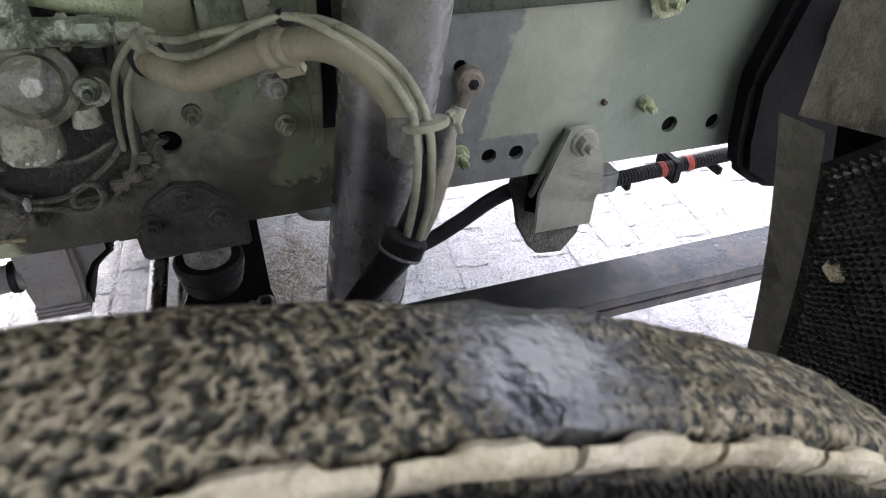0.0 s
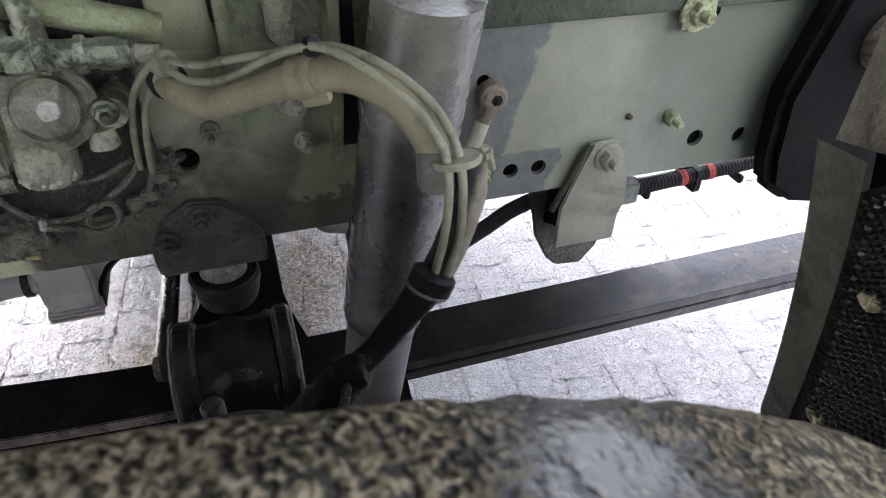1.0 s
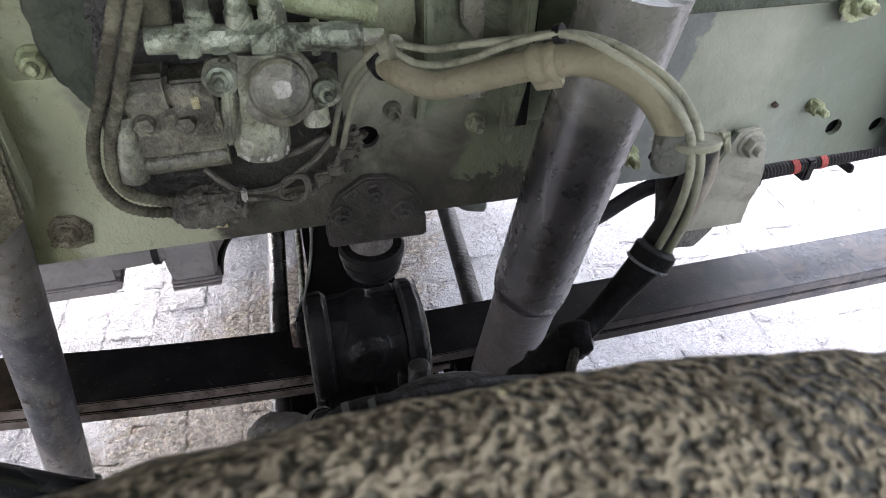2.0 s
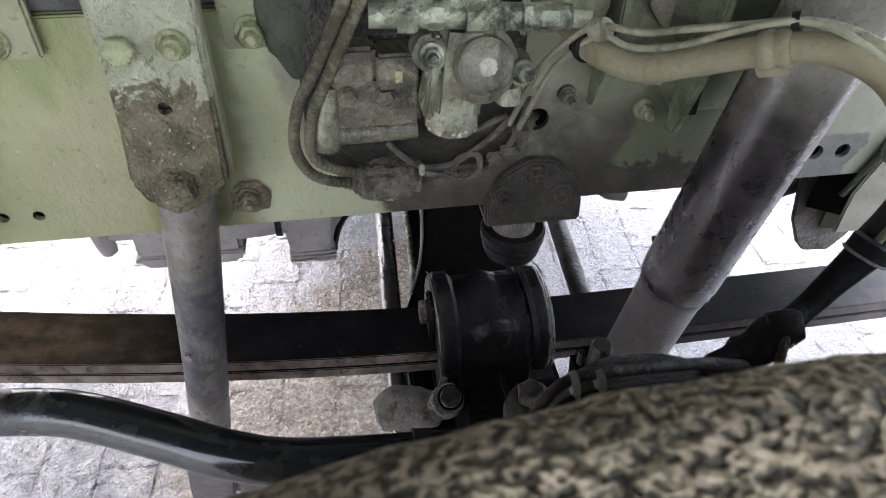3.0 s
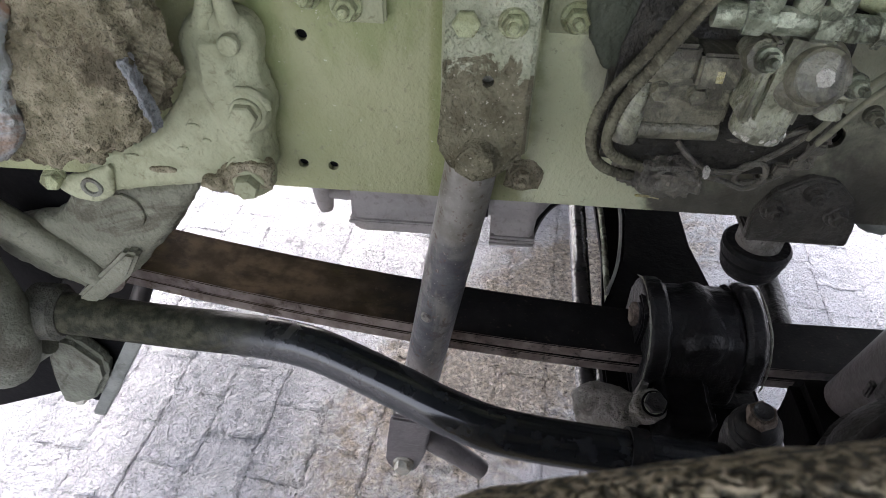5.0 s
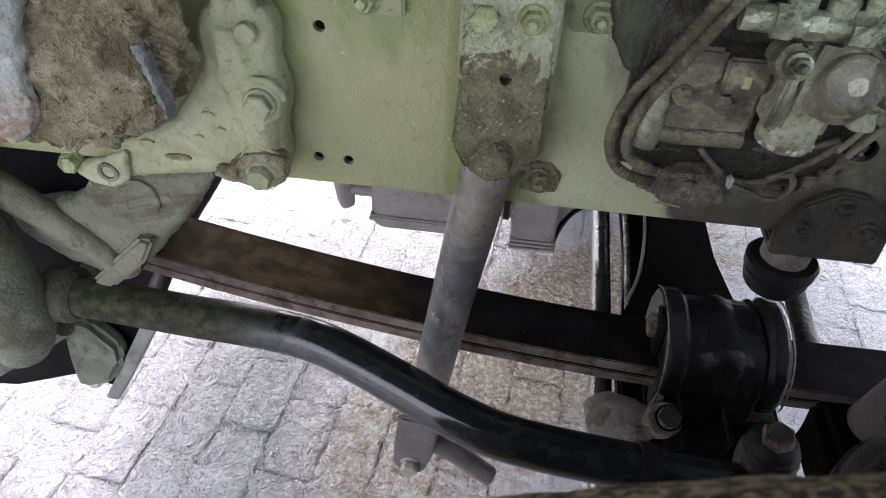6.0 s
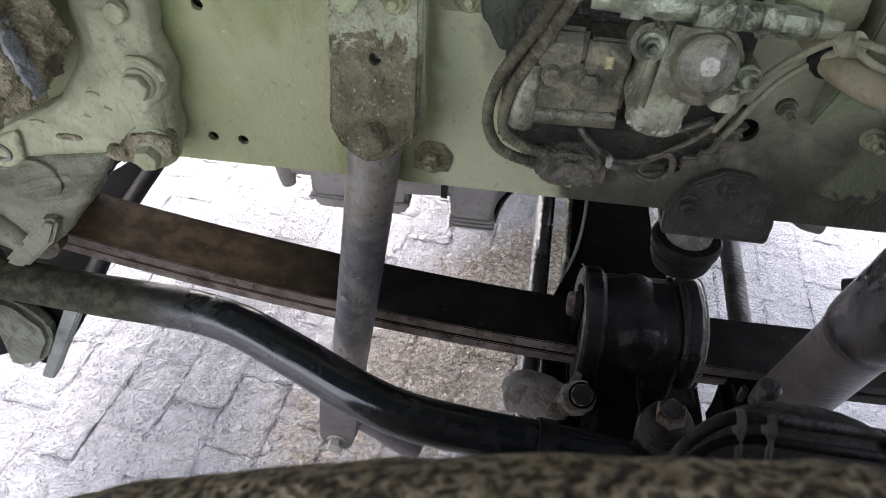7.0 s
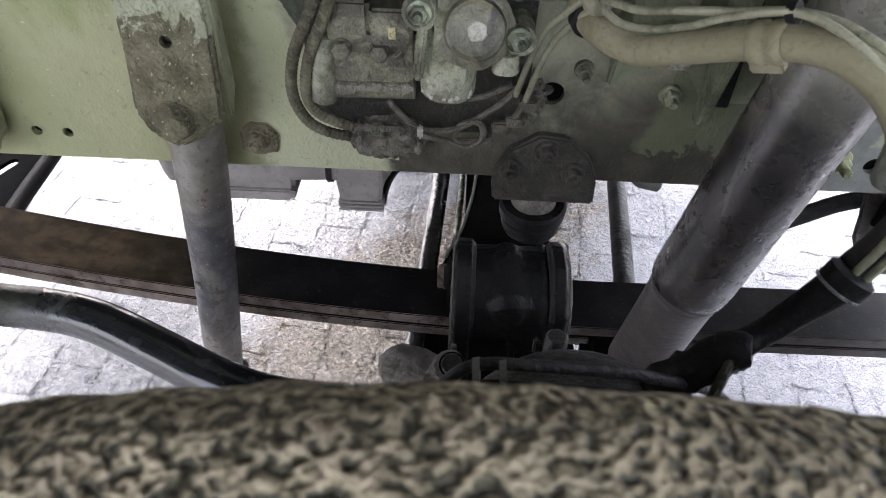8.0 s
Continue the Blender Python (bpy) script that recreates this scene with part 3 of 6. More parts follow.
def prism(points, a, b, axis="y", bev=0.003):
    """A polygon in the plane across the axis, pulled from a to b along it."""
    bm = bmesh.new()
    def place(p, h):
        return {"x": (h, p[0], p[1]), "y": (p[0], h, p[1]), "z": (p[0], p[1], h)}[axis]
    lo = [bm.verts.new(place(p, a)) for p in points]
    hi = [bm.verts.new(place(p, b)) for p in points]
    n = len(points)
    bm.faces.new(lo)
    bm.faces.new(hi[::-1])
    for i in range(n):
        bm.faces.new((lo[i], lo[(i + 1) % n], hi[(i + 1) % n], hi[i]))
    bmesh.ops.recalc_face_normals(bm, faces=bm.faces)
    return bevel(bm, bev, 2, 20)


def spline(points, n=8):
    """A smooth line through the points."""
    p = [Vector(q) for q in points]
    if len(p) < 3:
        return [p[0].lerp(p[1], i / n) for i in range(n + 1)]
    p = [p[0] * 2 - p[1]] + p + [p[-1] * 2 - p[-2]]
    out = []
    for i in range(1, len(p) - 2):
        a, b, c, d = p[i - 1:i + 3]
        for j in range(n):
            t = j / n
            out.append(0.5 * (2 * b + (c - a) * t + (2 * a - 5 * b + 4 * c - d) * t * t + (3 * b - a - 3 * c + d) * t ** 3))
    return out + [p[-2]]


def tube(points, radius, seg=16, n=8, smooth=True, ribs=0.0, pitch=0.006, flat=1.0):
    """A pipe along a line; radius is a number or one for each given point. ribs: depth of a corrugation."""
    line = spline(points, n) if smooth else [Vector(q) for q in points]
    if ribs:
        fine, length = [line[0]], 0.0
        for a, b in zip(line, line[1:]):
            k = max(1, int((b - a).length / (pitch / 4)))
            fine += [a.lerp(b, (i + 1) / k) for i in range(k)]
        line = fine
    m = len(line)
    if isinstance(radius, (int, float)):
        rad = [radius] * m
    else:
        rad = [float(np.interp(i / (m - 1) * (len(radius) - 1), range(len(radius)), radius)) for i in range(m)]
    if ribs:
        rad = [r + ribs * (1 if (i % 4) < 2 else -1) for i, r in enumerate(rad)]
    bm = bmesh.new()
    up = Vector((0, 0, 1))
    rings = []
    side = None
    for i, p in enumerate(line):
        d = (line[min(i + 1, m - 1)] - line[max(i - 1, 0)]).normalized()
        if side is None:
            side = d.cross(up if abs(d.z) < 0.9 else Vector((1, 0, 0))).normalized()
        side = (side - d * side.dot(d)).normalized()
        other = d.cross(side)
        rings.append([bm.verts.new(p + (side * math.cos(2 * math.pi * j / seg) + other * math.sin(2 * math.pi * j / seg) * flat) * rad[i]) for j in range(seg)])
    for a, b in zip(rings, rings[1:]):
        for j in range(seg):
            bm.faces.new((a[j], a[(j + 1) % seg], b[(j + 1) % seg], b[j]))
    bm.faces.new(rings[0][::-1])
    bm.faces.new(rings[-1])
    return bm


def lathe(profile, origin, axis, seg=28):
    """A solid of revolution: (radius, height) pairs along the axis from the origin."""
    bm = bmesh.new()
    q = Vector(axis).normalized().to_track_quat("Z", "Y")
    rings = []
    for r, h in profile:
        if r < 1e-5:
            rings.append([bm.verts.new(Vector(origin) + q @ Vector((0, 0, h)))])
        else:
            rings.append([bm.verts.new(Vector(origin) + q @ Vector((r * math.cos(2 * math.pi * j / seg), r * math.sin(2 * math.pi * j / seg), h))) for j in range(seg)])
    for a, b in zip(rings, rings[1:]):
        for j in range(seg):
            k = (j + 1) % seg
            if len(a) == 1 and len(b) > 1:
                bm.faces.new((a[0], b[k], b[j]))
            elif len(b) == 1 and len(a) > 1:
                bm.faces.new((a[j], a[k], b[0]))
            elif len(a) > 1:
                bm.faces.new((a[j], a[k], b[k], b[j]))
    for ring, flip in ((rings[0], True), (rings[-1], False)):
        if len(ring) > 1:
            bm.faces.new(ring[::-1] if flip else ring)
    return bm


def hexagon(origin, axis, across, height, turn=0.0):
    r = across / 2 / math.cos(math.pi / 6)
    bm = lathe([(r * 0.99, 0), (r, height * 0.1), (r, height * 0.8), (r * 0.88, height)], origin, axis, 6)
    bmesh.ops.rotate(bm, verts=bm.verts, cent=Vector(origin), matrix=Matrix.Rotation(radians(turn), 3, Vector(axis).normalized()))
    return bm


def rough(bm, amount, scale, cuts=0):
    """Knocks a surface out of true."""
    if cuts:
        bmesh.ops.subdivide_edges(bm, edges=bm.edges, cuts=cuts, use_grid_fill=True)
    bm.normal_update()
    for v in bm.verts:
        v.co += v.normal * amount * noise.fractal(v.co * scale, 0.8, 2.0, 4)
    return bm


def bolt(parent, at, axis=(0, -1, 0), across=0.022, height=0.011, washer=0.017, stud=0.0, material=None, turn=0.0, name="bolt", label=""):
    """A hexagon bolt, a part of its thing, with its washer and, where it shows, the thread's end."""
    at, ax = Vector(at), Vector(axis).normalized()
    head = part(name, hexagon(at + ax * 0.003, ax, across, height, turn), material or BOLT, parent, label)
    if washer:
        part("washer", lathe([(washer, -0.002), (washer, 0.002), (washer * 0.93, 0.0035)], at, ax, 20), material or BOLT, head)
    if stud:
        part("thread_end", lathe([(across * 0.30, 0), (across * 0.30, height + stud), (across * 0.22, height + stud + 0.003)], at, ax, 12), material or BOLT, head)
    return head


def drilled(ob, holes):
    """Cuts round holes (x, z, radius) through an upright sheet."""
    bm = bmesh.new()
    for x, z, r in holes:
        bm2 = lathe([(r, -0.12), (r, 0.06)], (x, 0, z), (0, 1, 0), 20)
        bm = join(bm, bm2)
    cut_out(ob, bm)


def cut_out(ob, bm):
    """Takes the solid out of a part."""
    bmesh.ops.translate(bm, verts=bm.verts, vec=-ORIGIN[ob])
    bmesh.ops.recalc_face_normals(bm, faces=bm.faces)
    me = bpy.data.meshes.new("cutter")
    bm.to_mesh(me)
    bm.free()
    cut = new("cutter", me)
    cut.matrix_world = ob.matrix_world
    cut.parent = ob.parent
    mod = ob.modifiers.new("holes", "BOOLEAN")
    mod.object, mod.operation, mod.solver = cut, "DIFFERENCE", "EXACT"
    bpy.context.view_layer.update()
    made = bpy.data.meshes.new_from_object(ob.evaluated_get(bpy.context.evaluated_depsgraph_get()))
    ob.modifiers.remove(mod)
    old = ob.data
    ob.data = made
    bpy.data.meshes.remove(old)
    bpy.data.objects.remove(cut)


def cast(bm, voxel, amount=0.0, scale=20.0, smooth=2, octaves=4):
    """Melts solids into one rounded casting or crust and roughens its skin."""
    bmesh.ops.recalc_face_normals(bm, faces=bm.faces)
    me = bpy.data.meshes.new("raw")
    bm.to_mesh(me)
    bm.free()
    ob = new("raw", me)
    mod = ob.modifiers.new("melt", "REMESH")
    mod.mode, mod.voxel_size = "VOXEL", voxel
    bpy.context.view_layer.update()
    made = bpy.data.meshes.new_from_object(ob.evaluated_get(bpy.context.evaluated_depsgraph_get()))
    out = bmesh.new()
    out.from_mesh(made)
    bpy.data.objects.remove(ob)
    bpy.data.meshes.remove(me)
    bpy.data.meshes.remove(made)
    for _ in range(smooth):
        bmesh.ops.smooth_vert(out, verts=out.verts, factor=0.5, use_axis_x=True, use_axis_y=True, use_axis_z=True)
    if amount:
        out.normal_update()
        for v in out.verts:
            v.co += v.normal * amount * noise.fractal(v.co * scale, 0.7, 2.0, octaves)
    return out

# ---- ground ----
def ground_sheet():
    bm = bmesh.new()
    n = 24
    xs = [-60, -20, -8] + [-5 + 10 * i / n for i in range(n + 1)] + [10, 22, 60]
    ys = xs
    grid = [[bm.verts.new((x + 0.7, y + 0.7, -0.0022 + 0.0010 * noise.noise(Vector((x * 3, y * 3, 0))))) for x in xs] for y in ys]
    for r0, r1 in zip(grid, grid[1:]):
        for i in range(len(xs) - 1):
            bm.faces.new((r0[i], r0[i + 1], r1[i + 1], r1[i]))
    return bm


ground = solo("ground", ground_sheet(), STONE, (0, 0, 0), "grey silted ground between and beyond the pavers", "ground", kind="structure")
yard = thing("pavement", (0.5, 0.5, 0), "damp rough grey stone sett paving under the truck", "paving", kind="structure")


# ---- chassis rail ----
rail = thing("chassis_rail", (0.5, 0.04, 0.98), "pale green steel truck chassis rail with oily dark film and drilled holes", "chassis rail", kind="structure")
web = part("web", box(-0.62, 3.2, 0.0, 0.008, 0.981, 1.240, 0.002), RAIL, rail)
drilled(web, [(0.160, 1.183, 0.0066), (0.144, 1.019, 0.0065), (0.181, 1.018, 0.0065), (0.745, 1.098, 0.014), (1.080, 1.148, 0.0085),
              (1.398, 1.029, 0.0125), (1.473, 1.023, 0.0125), (1.125, 1.021, 0.0105), (1.164, 1.0205, 0.0105), (1.372, 1.205, 0.010),
              (0.700, 1.058, 0.006), (0.716, 1.062, 0.007)])
part("lower_flange", box(-0.62, 3.2, 0.0085, 0.080, 0.981, 0.989, 0.002), RAIL, rail)
part("upper_flange", box(-0.62, 3.2, 0.0085, 0.080, 1.232, 1.240, 0.002), RAIL, rail)
# black sheets added for the shade inside the rail holes
inner_rail = thing("hole_shade_liner", (0.5, 0.12, 0.99), "black sheets behind the rail holes, put in for their shade", "chassis liner", kind="structure")
part("hole_shade_sheet", box(-0.62, 3.2, 0.0105, 0.0125, 0.9905, 1.231, 0.0005), BLACK, inner_rail)
part("liner", box(-0.62, 3.2, 0.120, 0.128, 0.992, 1.235, 0.002), BLACK, inner_rail)
solo("body_sill", box(1.045, 3.0, -0.014, -0.003, 1.2135, 1.34, 0.003), SILL, (1.5, -0.01, 1.2135), "dark painted cover strip standing along the rail top", "cover strip")

# ---- front spring hanger ----
hanger = thing("spring_hanger", (-0.03, -0.03, 0.90), "pale green cast iron spring hanger bolted to the rail", "spring hanger")
arm = prism([(0.080, 1.223), (0.060, 1.213), (0.046, 1.202), (0.040, 1.188), (0.042, 1.158), (0.037, 1.136), (0.016, 1.109), (-0.012, 1.074), (-0.045, 1.055), (-0.077, 1.038), (-0.110, 1.022),
             (-0.120, 0.990), (-0.089, 0.985), (-0.010, 1.000), (0.062, 1.011), (0.101, 1.008), (0.122, 1.028), (0.120, 1.060), (0.122, 1.086),
             (0.131, 1.114), (0.127, 1.132), (0.118, 1.160), (0.127, 1.185), (0.124, 1.202), (0.109, 1.218)], -0.045, -0.001, "y", 0.006)
rib = prism([(0.062, 1.20), (0.058, 1.14), (0.078, 1.07), (0.080, 1.02), (0.112, 1.02), (0.114, 1.07), (0.104, 1.13), (0.096, 1.20)], -0.056, -0.040, "y", 0.006)
foot_a = lathe([(0.027, -0.01), (0.026, 0.010), (0.021, 0.013), (0, 0.013)], (0.105, -0.044, 1.116), (0, -1, 0))
foot_b = lathe([(0.027, -0.01), (0.026, 0.011), (0.021, 0.014), (0, 0.014)], (0.096, -0.044, 1.030), (0, -1, 0))
part("flange_plate", cast(join(arm, rib, foot_a, foot_b), 0.0035, 0.0016, 45, 3), CAST, hanger)
bolt(hanger, (0.106, -0.058, 1.117), across=0.027, height=0.010, washer=0.018, material=CAST)
bolt(hanger, (0.096, -0.060, 1.028), across=0.026, height=0.013, washer=0.019, material=CAST, turn=12)
part("rivet", lathe([(0.0115, -0.004), (0.0110, 0.003), (0.0095, 0.0045), (0, 0.005)], (0.101, -0.054, 1.192), (0, -1, 0), 20), CAST, hanger)
for x, z, w, h in ((-0.011, 1.029, 0.017, 0.0045), (0.038, 1.090, 0.009, 0.004), (0.050, 1.072, 0.006, 0.003), (-0.045, 1.046, 0.010, 0.003), (0.020, 1.060, 0.007, 0.0025)):
    oval = [(x + w * math.cos(radians(q)), z + h * math.sin(radians(q))) for q in range(0, 360, 30)]
    part("cast_mark", rough(prism(oval, -0.0474, -0.044, "y", 0.0008), 0.0006, 120), MUD if w > 0.015 else CAST, hanger, "brown oval mark in the casting" if x == -0.011 else "")
for x, z, r in ((0.105, 1.116, 0.027), (0.096, 1.032, 0.026)):
    ring = [(x + r * math.cos(radians(q)), -0.0525, z + r * math.sin(radians(q))) for q in range(10, 171, 20)]
    part("raised_rim", rough(tube(ring, 0.0036, 10, 3), 0.0010, 70), CAST, hanger, "raised rim over a bolt seat" if z > 1.1 else "")
part("lug", cast(prism([(-0.070, 1.034), (-0.115, 1.017), (-0.140, 1.012), (-0.150, 0.996), (-0.129, 0.980), (-0.100, 0.976), (-0.078, 0.990)], -0.055, -0.040, "y", 0.004), 0.003, 0.001, 45, 2), CAST, hanger, "flat lug with a worn hole")
part("lug_eye", lathe([(0.0135, -0.004), (0.0130, 0.002), (0.0085, 0.002), (0.0075, -0.003), (0, -0.003)], (-0.101, -0.0555, 1.003), (0, -1, 0), 20), CAST_DARK, hanger, "dark eye in the lug")
bolt(hanger, (-0.146, -0.050, 1.012), across=0.022, height=0.012, washer=0.014, material=BOLT_G)
part("neck", tube([(0.072, -0.036, 1.205), (0.078, -0.036, 1.235), (0.070, -0.036, 1.290)], [0.013, 0.009, 0.010], 14), CAST, hanger)
part("neck", tube([(0.100, -0.036, 1.205), (0.096, -0.036, 1.235), (0.108, -0.036, 1.290)], [0.013, 0.009, 0.010], 14), CAST, hanger)
part("mud_patch", cast(prism([(0.035, 1.016), (0.062, 1.012), (0.082, 1.010), (0.122, 1.020), (0.124, 1.050), (0.100, 1.056), (0.074, 1.050), (0.060, 1.034), (0.044, 1.026)], -0.0625, -0.040, "y", 0.002), 0.003, 0.004, 70, 1), MUD, hanger, "smear of brown mud")
low = prism([(-0.160, 0.972), (0.014, 0.990), (-0.010, 0.951), (-0.046, 0.900), (-0.105, 0.835), (-0.150, 0.792), (-0.190, 0.786), (-0.260, 0.812), (-0.300, 0.845), (-0.310, 0.890), (-0.255, 0.905), (-0.200, 0.918), (-0.172, 0.940)], -0.022, 0.020, "y", 0.008)
part("lower_horn", cast(low, 0.005, 0.003, 30, 2), CAST_HORN, hanger)
part("horn_brace", rough(tube([(-0.345, -0.030, 0.985), (-0.270, -0.030, 0.925), (-0.190, -0.026, 0.850), (-0.150, -0.022, 0.800)], [0.024, 0.022, 0.018, 0.012], 16), 0.003, 30), CAST_HORN, hanger, "rounded rib across the casting")
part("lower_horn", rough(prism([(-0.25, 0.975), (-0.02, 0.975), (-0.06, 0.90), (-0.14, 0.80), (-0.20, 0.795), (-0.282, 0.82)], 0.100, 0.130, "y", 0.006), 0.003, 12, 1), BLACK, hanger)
# black sheet put in for the shade of the hollow
part("hollow_shade", prism([(-0.80, 0.979), (-0.13, 0.979), (-0.16, 0.86), (-0.24, 0.80), (-0.30, 0.71), (-0.80, 0.71)], 0.024, 0.034, "y", 0.002), BLACK, hanger, "black sheet for the shaded hollow behind the casting")
part("horn_rib", prism([(-0.204, 0.788), (-0.176, 0.776), (-0.110, 0.838), (-0.086, 0.880), (-0.106, 0.884)], -0.040, -0.020, "y", 0.005), CAST_HORN, hanger)
part("boss", lathe([(0.030, 0), (0.029, 0.004), (0.026, 0.005), (0.024, 0.004), (0, 0.004)], (-0.096, -0.022, 0.942), (0, -1, 0)), CAST_HORN, hanger)
part("spring_eye", lathe([(0.042, -0.065), (0.042, 0.055)], (-0.215, 0.100, 0.765), (0, 1, 0)), SPRING, hanger, "dark eye of the main leaf")

# ---- mud-caked mass and rusty bracket in front of the hanger ----
lump_profile = [(-0.150, 1.075), (-0.085, 1.062), (-0.030, 1.078), (0.020, 1.115), (0.042, 1.150), (0.050, 1.180), (0.046, 1.235), (0.0, 1.33), (-0.20, 1.33), (-0.24, 1.15)]
lump = prism(lump_profile, -0.122, -0.040, "y", 0.020)
mudblock = thing("cab_mounting", (-0.05, -0.08, 1.07), "cab mounting caked in dry brown mud", "cab mount")
part("mud_crust", cast(lump, 0.0045, 0.010, 45, 1, 6), MUD, mudblock)
part("core", box(-0.20, 0.02, -0.10, -0.05, 1.12, 1.34, 0.01), BODY, mudblock)
rustb = thing("rusty_bracket", (-0.12, -0.14, 1.09), "rusty blue-grey steel bracket beside the mud-caked mounting", "bracket")
part("plate", cast(prism([(-0.30, 1.075), (-0.150, 1.085), (-0.108, 1.100), (-0.092, 1.150), (-0.100, 1.185), (-0.072, 1.215), (-0.060, 1.260), (-0.03, 1.33), (-0.30, 1.33)], -0.150, -0.112, "y", 0.008), 0.005, 0.009, 26, 2), PALE_STEEL, rustb)
part("streak", cast(prism([(0.024, 1.206), (0.032, 1.208), (0.035, 1.185), (0.042, 1.150), (0.043, 1.132), (0.040, 1.132), (0.035, 1.160), (0.029, 1.184)], -0.131, -0.112, "y", 0.001), 0.0016, 0.003, 90, 1), STEEL_B, rustb, "strip of bare blue-grey metal")

# ---- bracket of the stabiliser link ----
plate = thing("link_bracket", (0.36, -0.04, 1.06), "pale green bracket plate half caked with brown mud", "bracket")
face = prism([(0.317, 1.29), (0.317, 1.185), (0.313, 1.098), (0.330, 1.076), (0.357, 1.064), (0.383, 1.074), (0.405, 1.094), (0.406, 1.185), (0.408, 1.29)], -0.058, -0.044, "y", 0.004)
for v in face.verts:
    if v.co.z < 1.14:
        v.co.y -= (1.14 - v.co.z) * 0.38
plate_face = part("face", rough(face, 0.003, 30, 2), PLATE, plate)
part("side", prism([(-0.050, 1.29), (-0.030, 1.29), (-0.030, 1.11), (-0.050, 1.095)], 0.314, 0.320, "x", 0.002), CAST, plate)
part("spacer", box(0.330, 0.388, -0.046, -0.0005, 1.10, 1.29, 0.004), CAST_DARK, plate)
part("side", prism([(-0.050, 1.29), (-0.030, 1.29), (-0.030, 1.11), (-0.055, 1.085)], 0.403, 0.409, "x", 0.002), CAST, plate)
drilled(plate_face, [(0.362, 1.173, 0.0062)])
bolt(plate, (0.338, -0.058, 1.231), across=0.024, height=0.008, washer=0.0, material=BOLT_G)
bolt(plate, (0.382, -0.058, 1.232), across=0.020, height=0.008, washer=0.015, stud=0.006, material=BOLT_G)
part("mud_clod", rough(lathe([(0.020, -0.006), (0.021, 0.006), (0.014, 0.013), (0, 0.015)], (0.358, -0.078, 1.095), (0, -1, -0.15), 18), 0.005, 60), PLATE, plate, "nut buried in mud")

# ---- stabiliser link ----
link = thing("stabiliser_link", (0.262, -0.03, 0.42), "grey-blue painted stabiliser drop link with worn dusty lower end", "stabiliser link")
part("rod", tube([(0.354, -0.030, 1.085), (0.343, -0.022, 1.0), (0.314, -0.012, 0.80), (0.288, -0.012, 0.62), (0.276, -0.014, 0.54)], [0.031, 0.031, 0.0295, 0.0285, 0.028], 24), LINK, link)
part("fork_cheek", prism([(0.232, 0.440), (0.240, 0.420), (0.262, 0.410), (0.284, 0.416), (0.300, 0.470), (0.312, 0.560), (0.244, 0.570), (0.236, 0.50)], -0.046, -0.034, "y", 0.004), LOWER, link)
part("fork_cheek", prism([(0.232, 0.44), (0.258, 0.412), (0.286, 0.425), (0.310, 0.56), (0.246, 0.57)], 0.010, 0.020, "y", 0.004), KNUCK, link)
bolt(link, (0.263, -0.046, 0.442), across=0.026, height=0.014, washer=0.018, material=BOLT)
part("weld_scar", rough(lathe([(0.010, -0.003), (0.008, 0.003), (0, 0.004)], (0.300, -0.038, 0.80), (-0.5, -1, 0), 12), 0.004, 90), KNUCK, link, "rough scar on the tube")
part("lower_arm", tube([(0.290, -0.015, 0.485), (0.325, -0.022, 0.470), (0.365, -0.030, 0.445), (0.40, -0.035, 0.42)], [0.020, 0.021, 0.018, 0.017], 16), LOWER, link)

# ---- small plates on the rail ----
def rail_plate(x0, x1, z0, z1, bx, bz, mat, bmat, label, lean=0):
    t = thing("bolted_plate", ((x0 + x1) / 2, -0.006, z0), label, "plate", "bolted plates on the rail")
    part("plate", turned(box(x0, x1, -0.012, -0.0005, z0, z1, 0.003), ((x0 + x1) / 2, 0, z1), 0, lean, 0), mat, t)
    bolt(t, (bx, -0.012, bz), across=0.022, height=0.012, washer=0.017, stud=0.008, material=bmat)
    return t


rail_plate(0.417, 0.466, 1.204, 1.30, 0.446, 1.222, CAST, BOLT_G, "pale green plate with one mossy bolt")
rail_plate(0.203, 0.254, 1.204, 1.30, 0.214, 1.222, CAST, BOLT_G, "pale green plate with one bolt and green moss")


def rail_bolt(x, z, mat, across=0.020, stud=0.008, washer=0.015, height=0.011, label="dusty hexagon bolt in the chassis rail"):
    t = thing("rail_bolt", (x, -0.003, z), label, "bolt", "bolts in the rail")
    bolt(t, (x, -0.0025, z), across=across, height=height, washer=washer, stud=stud, material=mat, turn=x * 400, name="head")
    return t


rail_bolt(0.172, 1.228, BOLT_G, label="mossy green bolt in the chassis rail")
rail_bolt(0.410, 1.023, MUD, label="rusty bolt in a square of brown dirt")
rail_bolt(0.775, 1.130, VALVE, across=0.014, stud=0.012, washer=0.0105)
rail_bolt(0.871, 1.104, VALVE, across=0.016, stud=0.010, washer=0.0125, label="rust-stained bolt in the dark rail")
rail_bolt(1.081, 1.030, BOLT_G, stud=0.016, label="dusty bolt with a long thread end")
rail_bolt(1.345, 1.070, BOLT_G, across=0.018, stud=0.014, washer=0.010, label="small bright stud and nut in the rail")
b_f = rail_bolt(1.338, 1.212, BOLT_G, across=0.026, stud=0.014, washer=0.024, label="large pale bolt on a square washer plate")
part("washer_plate", box(1.316, 1.362, -0.0055, -0.0005, 1.190, 1.236, 0.004), CAST_GREY, b_f)
b_f.location.y -= 0.012
rail_bolt(1.283, 1.078, BOLT_R, across=0.004, stud=0, washer=0.004, height=0.002, label="tiny rivet in the rail")
dirt = thing("dirt_patch", (0.410, -0.002, 1.02), "square crust of brown dirt round a bolt", "dirt patch")
